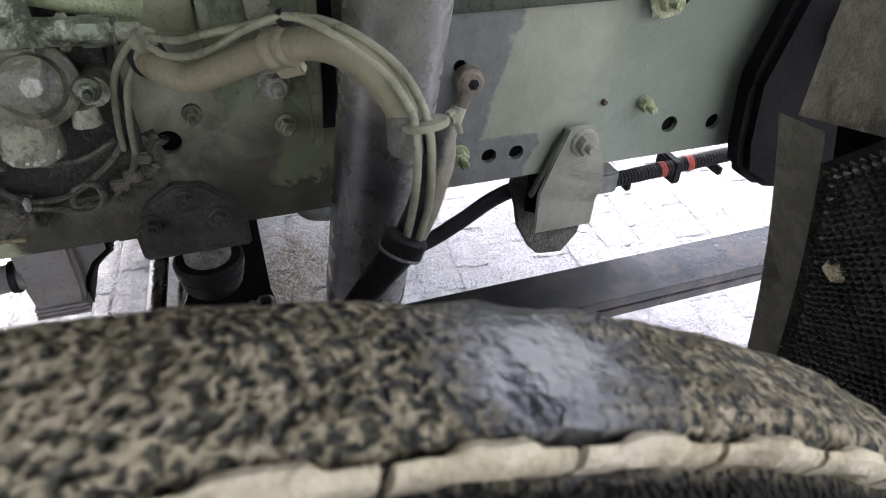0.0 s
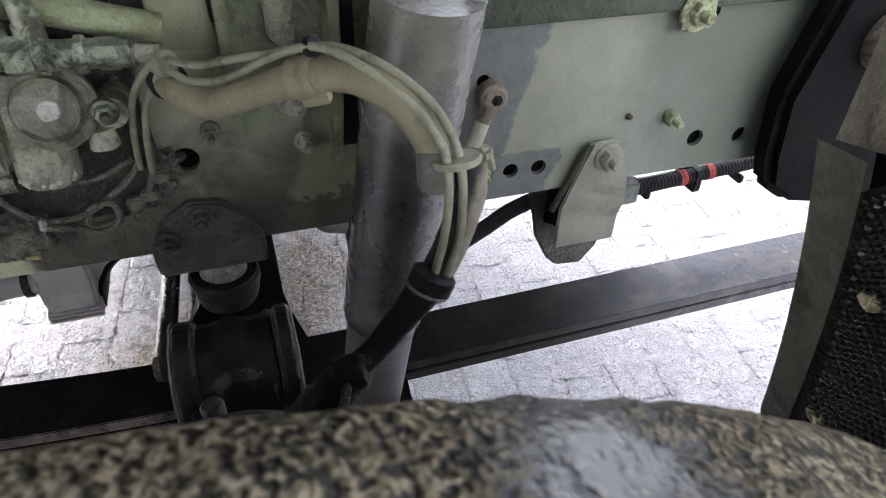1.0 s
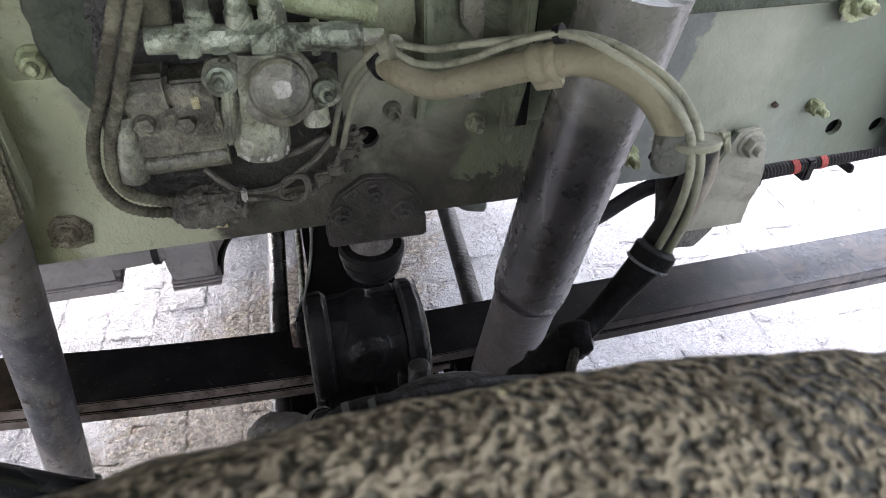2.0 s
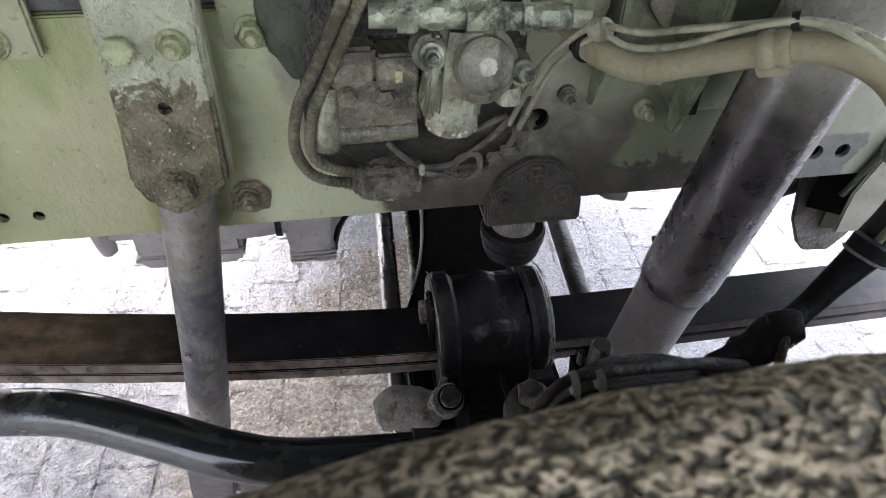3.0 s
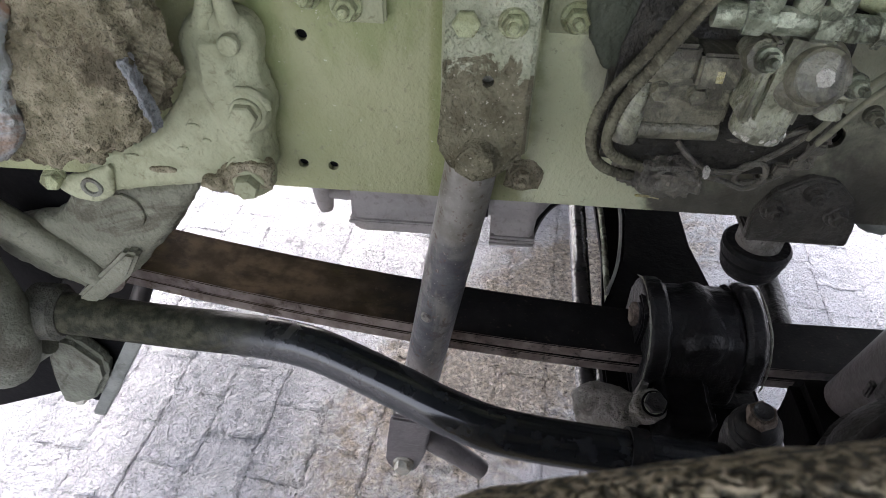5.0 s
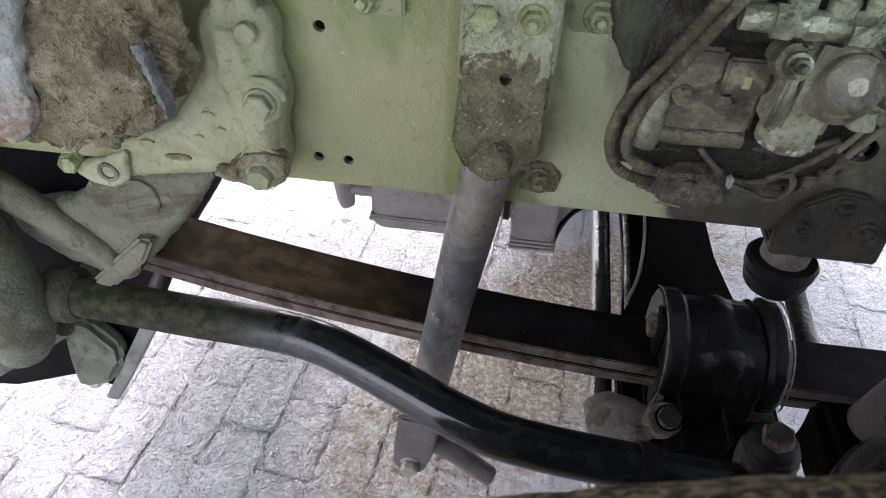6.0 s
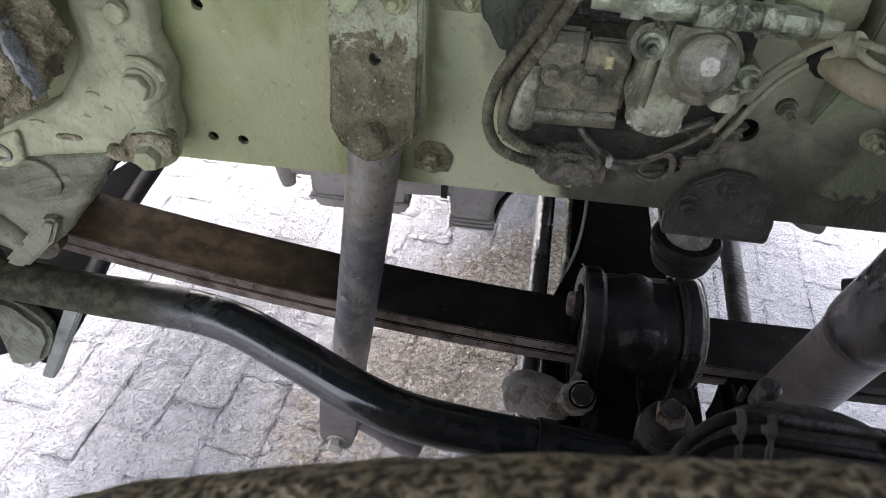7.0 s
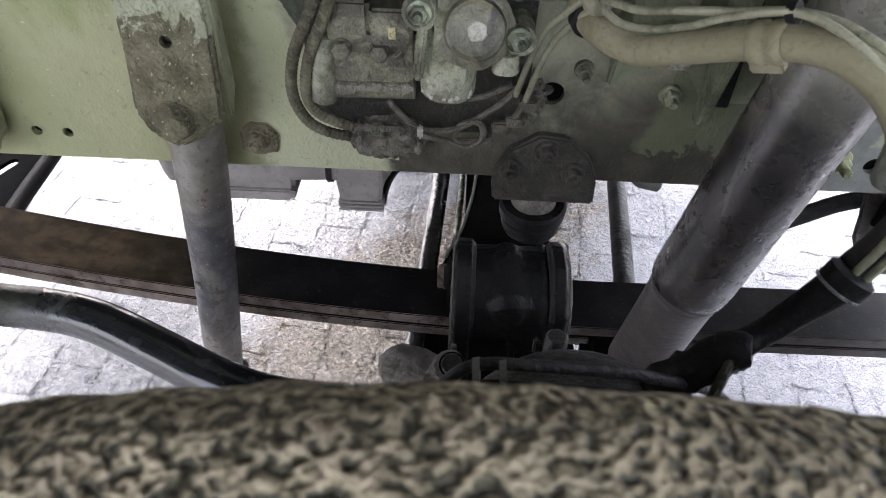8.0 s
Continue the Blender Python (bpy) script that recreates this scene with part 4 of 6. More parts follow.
part("crust", rough(prism([(0.390, 1.006), (0.412, 1.000), (0.432, 1.006), (0.436, 1.030), (0.424, 1.044), (0.404, 1.046), (0.391, 1.034)], -0.0035, -0.0005, "y", 0.002), 0.003, 80, 2), MUD, dirt)

# ---- stabiliser bar ----
bar = thing("stabiliser_bar", (0.2, -0.1, 0.70), "thick glossy black stabiliser bar, dusty olive at its end", "stabiliser bar")
bar_line = spline([(-0.245, -0.040, 0.758), (-0.067, -0.046, 0.751), (0.060, -0.050, 0.748), (0.150, -0.066, 0.747), (0.262, -0.112, 0.743), (0.345, -0.148, 0.738), (0.430, -0.166, 0.728), (0.61, -0.166, 0.705), (0.72, -0.165, 0.693)], 8)
part("tube", tube(bar_line, 0.0305, 28, smooth=False), BARP, bar)
part("collar", tube([(0.575, -0.166, 0.709), (0.60, -0.166, 0.706)], 0.0345, 24, smooth=False), RUBBER, bar)
part("end_bush", lathe([(0.036, -0.03), (0.042, -0.024), (0.042, 0.012), (0.034, 0.02)], (-0.248, -0.040, 0.757), (1, 0.02, -0.02)), BAR_DUST, bar, "grey-green end bush")
bar_arm = thing("stabiliser_lever", (-0.30, -0.06, 0.70), "grey-green cast lever beside the stabiliser bar end", "lever")
part("lever", rough(tube([(-0.345, -0.085, 1.00), (-0.320, -0.085, 0.88), (-0.300, -0.085, 0.78), (-0.310, -0.085, 0.70), (-0.345, -0.080, 0.665)], [0.060, 0.055, 0.048, 0.040, 0.032], 20), 0.003, 20), LEVER, bar_arm)
part("rusty_pad", rough(lathe([(0.030, 0), (0.028, 0.008), (0, 0.010)], (-0.352, -0.115, 0.735), (0.2, -1, 0.3), 16), 0.003, 50), MUD, bar_arm, "rusty muddy pad")

# ---- bumper bracket below the bar ----
bb = thing("bumper_bracket", (-0.32, 0.03, 0.40), "black steel panel with a grey cast bumper support", "bumper bracket")
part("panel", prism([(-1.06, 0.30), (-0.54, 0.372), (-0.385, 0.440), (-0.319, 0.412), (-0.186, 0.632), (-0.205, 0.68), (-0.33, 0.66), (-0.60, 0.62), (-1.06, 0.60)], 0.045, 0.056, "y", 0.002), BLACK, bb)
part("edge_strip", prism([(-0.336, 0.404), (-0.312, 0.400), (-0.174, 0.630), (-0.198, 0.640)], 0.022, 0.050, "y", 0.003), PANEL, bb, "worn grey edge")
part("support", rough(prism([(-0.335, 0.64), (-0.29, 0.628), (-0.252, 0.575), (-0.258, 0.535), (-0.296, 0.470), (-0.345, 0.448), (-0.372, 0.452), (-0.366, 0.52), (-0.352, 0.585)], 0.010, 0.043, "y", 0.010), 0.003, 20, 1), LEVER, bb, "grey cast support")
part("strut", tube([(-0.500, -0.01, 0.50), (-0.39, -0.01, 0.585), (-0.315, -0.01, 0.645)], 0.019, 14), LEVER, bb)
bolt(bb, (-0.345, 0.028, 0.447), axis=(0.2, -1, 0.5), across=0.020, height=0.01, washer=0.013, material=BOLT)

# ---- black cross member behind the hanger ----
cm = thing("front_cross_member", (-0.36, 0.4, 0.45), "black cross member with slotted holes and a worn edge", "cross member")
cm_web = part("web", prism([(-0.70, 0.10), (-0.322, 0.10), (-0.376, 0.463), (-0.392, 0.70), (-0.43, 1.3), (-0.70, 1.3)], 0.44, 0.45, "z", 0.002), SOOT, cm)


def slot(x0, y0, x1, y1, r):
    """A solid with round ends, to cut a slot through a level sheet."""
    a = math.atan2(y1 - y0, x1 - x0)
    pts = [(x1 + r * math.cos(a + q), y1 + r * math.sin(a + q)) for q in (-1.57, -0.8, 0.0, 0.8, 1.57)]
    pts += [(x0 + r * math.cos(a + q), y0 + r * math.sin(a + q)) for q in (1.57, 2.35, 3.14, 3.93, 4.71)]
    return prism(pts, 0.40, 0.50, "z", 0)


cut_out(cm_web, join(slot(-0.496, 0.599, -0.471, 0.658, 0.015), slot(-0.482, 0.420, -0.470, 0.484, 0.014)))
part("edge", tube([(-0.312, 0.03, 0.46), (-0.318, 0.15, 0.455), (-0.374, 0.463, 0.45), (-0.388, 0.70, 0.45), (-0.42, 1.2, 0.45)], 0.020, 12), BLACK, cm, "thick rounded edge worn grey")

# ---- leaf spring ----
def leaf(x0, x1, drop, thick, n=48, y0=0.060, y1=0.167, spread=0.0):
    bm = bmesh.new()
    rows = []
    for i in range(n + 1):
        x = x0 + (x1 - x0) * i / n
        d = x - 0.9
        z = 0.636 + (0.108 * d * d if d < 0 else 0.013 * d) - drop - spread * d * d
        rows.append([bm.verts.new((x, y, zz)) for y, zz in ((y0, z), (y1, z), (y1, z - thick), (y0, z - thick))])
    for a, b in zip(rows, rows[1:]):
        for j in range(4):
            bm.faces.new((a[j], a[(j + 1) % 4], b[(j + 1) % 4], b[j]))
    bm.faces.new(rows[0])
    bm.faces.new(rows[-1][::-1])
    bmesh.ops.recalc_face_normals(bm, faces=bm.faces)
    return bevel(bm, 0.0016, 2, 40)


spring = thing("leaf_spring", (0.73, 0.11, 0.56), "two-leaf parabolic truck spring, rusty at the front and black behind", "leaf spring")
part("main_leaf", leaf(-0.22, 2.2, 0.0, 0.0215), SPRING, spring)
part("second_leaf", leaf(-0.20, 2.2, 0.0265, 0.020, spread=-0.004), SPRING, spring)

# ---- spring clamp on the axle ----
clamp = thing("spring_clamp", (0.735, 0.12, 0.55), "black cast spring seat clamp with two round saddles and hexagon nuts", "spring clamp")
saddle = prism([(0.040, 0.550), (0.042, 0.640), (0.060, 0.682), (0.110, 0.700), (0.165, 0.700), (0.208, 0.675), (0.215, 0.550)], 0.672, 0.805, "x", 0.006)
hump = lathe([(0.022, -0.085), (0.038, -0.07), (0.040, 0.02), (0.030, 0.06)], (0.735, 0.130, 0.668), (0, 1, 0))
part("saddle_body", cast(join(saddle, hump), 0.0035, 0.0008, 40, 4), CLAMP, clamp)


def saddle_ring(x0, x1, grow, tail):
    """A rounded strap over the spring; its front leg tapers to a hooked tail."""
    prof = [(0.052, tail), (0.038, tail + 0.022), (0.033, 0.625), (0.042, 0.668 + grow), (0.070, 0.700 + grow), (0.115, 0.714 + grow), (0.165, 0.712 + grow), (0.205, 0.690), (0.222, 0.650), (0.222, 0.575), (0.190, 0.560), (0.075, 0.560), (0.064, tail + 0.006)]
    return cast(prism(prof, x0, x1, "x", 0.007), 0.003, 0.0006, 40, 2)


def ring_edge(x, grow, tail):
    pts = [(0.0345, tail + 0.030), (0.0325, 0.625), (0.0415, 0.668 + grow), (0.070, 0.7005 + grow), (0.115, 0.7145 + grow), (0.165, 0.7125 + grow), (0.205, 0.690)]
    return rough(tube([(x, y, z) for y, z in pts], [0.0006, 0.0014, 0.0012, 0.0018, 0.0012, 0.0014, 0.0006], 8, 6), 0.0010, 90)


# thin grey lines: worn ring edges and the light they catch
part("lit_worn_edge", ring_edge(0.6445, 0.003, 0.540), CAST_DARK, clamp, "worn ring edge with caught light painted grey")
part("lit_worn_edge", ring_edge(0.8325, 0.001, 0.575), CAST_DARK, clamp)
part("saddle_ring", saddle_ring(0.643, 0.682, 0.004, 0.540), CLAMP, clamp)
part("saddle_ring", saddle_ring(0.800, 0.834, 0.002, 0.575), CLAMP, clamp)
part("saddle_lip", saddle_ring(0.786, 0.801, -0.007, 0.575), CLAMP, clamp)
part("tail", cast(tube([(0.651, 0.036, 0.610), (0.650, 0.040, 0.575), (0.648, 0.050, 0.545)], [0.007, 0.009, 0.008], 12), 0.0025, 0.0005, 40, 2), KNUCK, clamp, "worn bright tail of the saddle")
part("end_plate", prism([(0.085, 0.630), (0.078, 0.690), (0.092, 0.712), (0.135, 0.712), (0.152, 0.690), (0.150, 0.630)], 0.634, 0.6435, "x", 0.003), CLAMP, clamp)
part("nut", hexagon((0.634, 0.108, 0.690), (-1, 0, 0), 0.034, 0.014, 10), BOLT_R, clamp, "rusty clamp nut")
part("washer", lathe([(0.021, 0), (0.021, 0.004), (0.019, 0.005)], (0.6345, 0.108, 0.690), (-1, 0, 0), 20), CLAMP, clamp)
part("pad_plate", box(0.640, 0.850, 0.04, 0.21, 0.546, 0.560, 0.004), CLAMP, clamp)

# ---- axle beam and rods ----
axle = thing("axle_beam", (0.745, 0.6, 0.45), "black forged front axle beam running across under the engine", "axle beam")
part("upper_flange", prism([(0.60, -0.25), (0.60, 0.22), (0.632, 0.31), (0.667, 0.405), (0.690, 0.565), (0.690, 1.25), (0.821, 1.25), (0.821, 0.47), (0.840, 0.34), (0.862, 0.25), (0.862, -0.25)], 0.515, 0.548, "z", 0.005), BLACK, axle)
part("web", box(0.725, 0.785, -0.2, 1.25, 0.42, 0.516, 0.004), BLACK, axle)
part("lower_flange", prism([(0.648, 0.25), (0.646, 0.37), (0.664, 0.565), (0.664, 1.25), (0.835, 1.25), (0.835, 0.25)], 0.400, 0.425, "z", 0.005), BLACK, axle)
# pale tube painted as the light caught by the worn flange edge
part("lit_worn_edge", tube([(0.627, 0.30, 0.545), (0.661, 0.405, 0.545), (0.684, 0.57, 0.545), (0.684, 0.8, 0.545)], 0.0035, 8), PANEL, axle, "worn flange edge with caught light as a grey line")
# bright tube added for the light on the axle's flange edge
solo("flange_light_strip", tube([(0.640, -0.05, 0.50), (0.640, 0.30, 0.50), (0.652, 0.56, 0.50), (0.655, 0.9, 0.50)], 0.007, 10), SILVER, (0.645, 0.4, 0.49), "thin bright strip for the light along the axle's flange edge", "pipe")
solo("track_rod", tube([(0.574, -0.12, 0.490), (0.581, 0.1, 0.488), (0.612, 0.9, 0.470), (0.62, 1.2, 0.465)], 0.0205, 20), ROD, (0.59, 0.5, 0.46), "grey tubular track rod behind the axle", "track rod", "steering rods")
solo("drag_rod", tube([(0.80, -0.16, 0.50), (0.955, -0.12, 0.486), (0.977, 0.1, 0.479), (1.051, 0.9, 0.452), (1.07, 1.2, 0.445)], 0.022, 20), DRUM, (1.0, 0.5, 0.44), "dark tubular steering rod", "steering rod", "steering rods")

# ---- steering knuckle, ball joint, brake chamber ----
knuckle = thing("steering_knuckle", (0.60, 0.0, 0.50), "dusty grey cast steering arm with a recessed bolt", "steering knuckle")
beam = tube([(0.540, 0.000, 0.575), (0.568, 0.000, 0.586), (0.604, -0.008, 0.590), (0.638, -0.016, 0.590)], [0.026, 0.037, 0.036, 0.024], 20)
part("arm", cast(join(beam, lathe([(0.026, -0.03), (0.026, 0.010)], (0.647, -0.022, 0.622), (-0.05, -0.45, 0.9), 24)), 0.004, 0.002, 40, 2), KNUCK, knuckle)
# black disc laid on the arm as the shade of the bolt's recess
part("recess", lathe([(0.020, 0), (0.020, 0.003)], (0.6503, -0.0275, 0.636), (-0.05, -0.45, 0.9), 24), BLACK, knuckle, "black disc for the shade round the bolt")
part("bolt", hexagon((0.6503, -0.0288, 0.6385), (-0.05, -0.45, 0.9), 0.030, 0.010, 12), DRUM, knuckle)
part("bolt_rim", lathe([(0.0165, 0), (0.0165, 0.002), (0.0145, 0.0025)], (0.6503, -0.0288, 0.6388), (-0.05, -0.45, 0.9), 24), SILVER, knuckle, "bright bolt collar")
part("shoulder", cast(box(0.662, 0.75, -0.055, 0.045, 0.54, 0.628, 0.012), 0.004, 0.002, 40, 2), BLACK, knuckle, "black shoulder beside the arm")
part("black_housing", rough(box(0.66, 0.86, -0.20, 0.0, 0.46, 0.575, 0.02), 0.004, 18, 2), BLACK, knuckle)
ball = thing("ball_joint", (0.73, -0.14, 0.70), "dark ball joint housing with a rusty castle nut", "ball joint")
bj, bax = (0.735, -0.142, 0.765), (-0.1, -0.12, 1)
part("housing", rough(lathe([(0.033, -0.09), (0.036, -0.06), (0.036, -0.030), (0.032, -0.022)], bj, bax, 28), 0.002, 30), DRUM, ball)
part("dust_boot", lathe([(0.032, -0.024), (0.034, -0.016), (0.029, -0.010), (0.030, -0.004), (0.025, 0.004), (0.018, 0.009)], bj, bax, 28), RUBBER, ball, "black rubber boot")
part("nut", hexagon((0.734, -0.143, 0.774), bax, 0.034, 0.015), BOLT_R, ball, "rusty castle nut")
part("pin", lathe([(0.012, 0), (0.012, 0.004), (0.008, 0.002), (0, 0.001)], (0.7325, -0.1448, 0.7895), bax, 14), DRUM, ball)

can = thing("brake_chamber", (0.73, -0.34, 0.95), "dusty dark round brake chamber with cables tied over it", "brake chamber")
dome = [(0.108 * math.cos(radians(a)), 0.067 * math.sin(radians(a))) for a in (0, 12, 24, 36, 48, 60, 72, 82)]
part("shell", rough(lathe([(0.095, -0.10), (0.104, -0.085), (0.105, -0.016), (0.112, -0.014), (0.112, -0.003)] + dome + [(0, 0.067)], (0.755, -0.390, 0.9975), (0, 0, 1), 40), 0.0012, 40), DRUM, can)
part("stem", box(0.74, 0.80, -0.36, -0.31, 0.52, 0.90, 0.01), BLACK, can)
part("stud", lathe([(0.010, -0.02), (0.0105, 0.004), (0.008, 0.008), (0, 0.009)], (0.743, -0.270, 1.008), (0, -0.1, 1), 16), DRUM, can, "dusty rounded stud")
part("stud_plate", box(0.724, 0.730, -0.270, -0.262, 0.985, 1.004, 0.002), DRUM, can)
rear = [(0.868, -0.338, 1.030), (0.843, -0.347, 1.056), (0.80, -0.364, 1.088), (0.767, -0.371, 1.103), (0.71, -0.376, 1.112), (0.668, -0.376, 1.110), (0.645, -0.382, 1.092), (0.628, -0.395, 1.060), (0.620, -0.410, 1.01), (0.62, -0.42, 0.96)]
part("cable", tube(rear, 0.0045, 12), DRUM, can, "black cable arched over the chamber")
part("cable", tube([(x, y - 0.010, z - 0.010) for x, y, z in rear], 0.0038, 12), RUBBER, can)
part("conduit", rough(tube([(0.735, -0.392, 1.082), (0.765, -0.394, 1.082), (0.80, -0.386, 1.070), (0.835, -0.37, 1.046), (0.86, -0.355, 1.01)], 0.0070, 12), 0.004, 90), KNUCK, can, "mud-crusted conduit end")
for x, z, y in ((0.668, 1.110, -0.378), (0.686, 1.112, -0.379)):
    part("cable_tie", lathe([(0.0085, -0.0025), (0.009, 0.0025)], (x, y, z - 0.003), (1, 0, 0.1), 14), PANEL, can, "blue-grey cable tie")
    part("tie_tail", tube([(x, y - 0.008, z - 0.004), (x + 0.003, y - 0.014, z - 0.022)], 0.0022, 6), PANEL, can)
chamber = thing("lower_mount", (0.90, -0.06, 0.60), "black casting at the foot of the shock absorber", "bracket")
part("body", rough(box(0.84, 0.98, -0.12, 0.0, 0.60, 0.70, 0.015), 0.005, 20, 2), BLACK, chamber)

# ---- damper ----
damper = thing("shock_absorber", (0.915, -0.05, 0.66), "large grey telescopic shock absorber, dusty and scuffed", "shock absorber")
a0, a1 = Vector((0.9135, -0.038, 0.65)), Vector((0.973, -0.134, 1.30))
ax = (a1 - a0).normalized()
L = (a1 - a0).length
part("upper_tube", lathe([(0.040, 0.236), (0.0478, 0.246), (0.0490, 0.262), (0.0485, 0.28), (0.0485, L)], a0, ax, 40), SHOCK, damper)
part("lower_tube", lathe([(0.0425, -0.02), (0.0425, 0.222), (0.0440, 0.226), (0.0440, 0.234), (0.041, 0.237)], a0, ax, 36), LOWER, damper)
part("eye", lathe([(0.045, -0.04), (0.045, 0.04)], a0 - ax * 0.02, (0, 1, 0.1), 28), SHOCK, damper)

# ---- bump stop ----
stop = thing("bump_stop", (0.75, 0.04, 0.87), "bump stop with rubber disc hung from an oily bracket", "bump stop")
part("bracket_plate", rough(prism([(0.690, 0.958), (0.812, 0.955), (0.812, 0.99), (0.800, 1.020), (0.770, 1.048), (0.738, 1.052), (0.705, 1.030), (0.688, 0.995)], -0.014, -0.0005, "y", 0.003), 0.0015, 30, 1), STOP_DARK, stop)
part("foot", box(0.690, 0.812, -0.014, 0.085, 0.955, 0.968, 0.003), STOP_PLATE, stop)
part("pin", lathe([(0.031, 0), (0.031, 0.090)], (0.752, 0.072, 0.870), (0, 0, 1), 28), KNUCK, stop, "bare metal pin")
part("rubber_disc", lathe([(0.026, -0.026), (0.036, -0.025), (0.040, -0.018), (0.038, -0.012), (0.0425, -0.009), (0.043, 0.000), (0.040, 0.003), (0.046, 0.007), (0.047, 0.020), (0.043, 0.025), (0.033, 0.025)], (0.752, 0.072, 0.862), (0, 0, 1), 36), RUBBER, stop)
for x, z in ((0.747, 1.032), (0.781, 1.003), (0.707, 1.006)):
    bolt(stop, (x, -0.015, z), across=0.018, height=0.010, washer=0.014, stud=0.005, material=STOP_PLATE, turn=x * 900)

# ---- engine parts hanging below the rail ----
pan = thing("oil_pan", (0.19, 0.55, 0.525), "dusty pale grey aluminium oil pan with a stepped rim", "oil pan")
part("bowl", prism([(0.086, 0.545), (0.100, 0.528), (0.285, 0.528), (0.296, 0.545), (0.296, 1.10), (0.086, 1.10)], 0.462, 0.90, "y", 0.008), PAN, pan)
part("rim", box(0.082, 0.300, 0.452, 0.90, 0.556, 0.568, 0.003), PAN, pan)
house = thing("gear_housing", (0.44, 0.5, 0.515), "ribbed dusty aluminium gear housing with a round shoulder", "gear housing")
part("box", prism([(0.396, 0.521), (0.478, 0.519), (0.486, 0.60), (0.486, 1.1), (0.388, 1.1), (0.388, 0.60)], 0.452, 0.62, "y", 0.006), PAN, house)
for z in (0.530, 0.540, 0.550):
    part("rib", box(0.390, 0.486, 0.447, 0.60, z - 0.003, z + 0.002, 0.001), PAN, house)
part("flared_shoulder", prism([(0.470, 0.545), (0.486, 0.558), (0.496, 0.590), (0.515, 0.622), (0.548, 0.648), (0.548, 0.74), (0.40, 0.74), (0.40, 0.56)], 0.475, 0.60, "y", 0.006), PAN, house)
flank = [(0.482, 0.524), (0.487, 0.552), (0.497, 0.584), (0.516, 0.617), (0.549, 0.645)]
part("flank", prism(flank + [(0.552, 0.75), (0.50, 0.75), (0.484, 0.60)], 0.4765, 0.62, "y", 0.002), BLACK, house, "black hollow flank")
for k in range(9):
    y = 0.483 + 0.0135 * k
    part("flank_rib", tube([(x + 0.002, y, z) for x, z in flank], 0.0048, 8, 4), DRUM, house)
part("pipe", tube([(0.29, 0.475, 0.615), (0.34, 0.475, 0.618), (0.395, 0.475, 0.622)], 0.026, 20), PAN, house)
part("hose_clip", lathe([(0.031, -0.006), (0.0315, 0.006)], (0.376, 0.475, 0.621), (1, 0, 0), 24), RUBBER, house)
lugs = thing("drain_cock", (0.023, 0.5, 0.555), "small pale grey metal drain cock", "drain cock")
part("body", lathe([(0.016, 0), (0.020, 0.02), (0.022, 0.09), (0.028, 0.10), (0.028, 0.4)], (0.022, 0.502, 0.556), (-0.1, 0, 1), 18), PAN, lugs)
part("side", lathe([(0.013, 0), (0.014, 0.09)], (0.03, 0.502, 0.60), (1, 0, 0), 14), PAN, lugs)
eyel = thing("tow_loop", (0.93, 0.15, 0.86), "bent grey steel loop below the rail", "loop")
part("loop", tube([(0.895, 0.10, 0.99), (0.882, 0.10, 0.945), (0.895, 0.10, 0.915), (0.925, 0.10, 0.905)], 0.012, 12), PANEL, eyel)

# ---- steering valve on the rail ----
valve = thing("steering_valve", (0.60, -0.05, 1.10), "grimy grey steering valve block with zinc fittings and bolts", "valve block")
part("mounting_plate", rough(prism([(0.486, 1.070), (0.60, 1.050), (0.69, 1.062), (0.722, 1.10), (0.718, 1.16), (0.715, 1.30), (0.51, 1.30), (0.486, 1.20)], -0.026, -0.0005, "y", 0.006), 0.004, 22, 2), CREVICE_BLACK, valve)
part("left_block", rough(box(0.514, 0.604, -0.056, -0.020, 1.132, 1.190, 0.005), 0.003, 40, 3), OILY, valve)
bolt(valve, (0.531, -0.056, 1.172), across=0.017, height=0.007, washer=0.010, material=OILY)
bolt(valve, (0.567, -0.056, 1.170), across=0.017, height=0.007, washer=0.010, material=OILY)
part("plug_block", rough(box(0.560, 0.600, -0.068, -0.03, 1.180, 1.216, 0.003), 0.001, 60, 1), OILY, valve)
part("plug_block", rough(box(0.515, 0.560, -0.064, -0.03, 1.187, 1.222, 0.004), 0.002, 60, 1), OILY, valve)
part("yellow_mark", box(0.5775, 0.5845, -0.0695, -0.0675, 1.188, 1.200, 0.0005), YELLOW, valve)
part("spool_tube", tube([(0.52, -0.048, 1.124), (0.60, -0.048, 1.126)], 0.011, 16), OILY, valve)
part("elbow", rough(tube([(0.513, -0.050, 1.180), (0.510, -0.052, 1.150), (0.507, -0.052, 1.112)], [0.011, 0.0125, 0.013], 20, 4), 0.001, 60), VALVE, valve, "pale elbow fitting")
part("main_body", rough(turned(box(0.611, 0.660, -0.088, -0.02, 1.150, 1.250, 0.008), (0.635, -0.05, 1.18), 0, 6, 0), 0.002, 40, 2), VALVE, valve)
part("lower_neck", rough(lathe([(0.026, 0), (0.027, 0.006), (0.026, 0.03), (0.024, 0.05)], (0.633, -0.062, 1.134), (0.08, 0, 1), 24), 0.001, 60), VALVE, valve)
for a in range(8):
    q = radians(206 + 18 * a + 6 * math.sin(a * 2.3))
    part("paint_chip", rough(lathe([(0.0028 + 0.0012 * math.sin(a * 1.9), 0), (0.0022, 0.0012), (0, 0.0016)], (0.634 + 0.0262 * math.cos(q), -0.062 + 0.0262 * math.sin(q), 1.139 + 0.004 * math.sin(a * 3.1)), (math.cos(q), math.sin(q), 0), 8), 0.0012, 240), CHALK, valve, "white paint chip" if a == 0 else "")
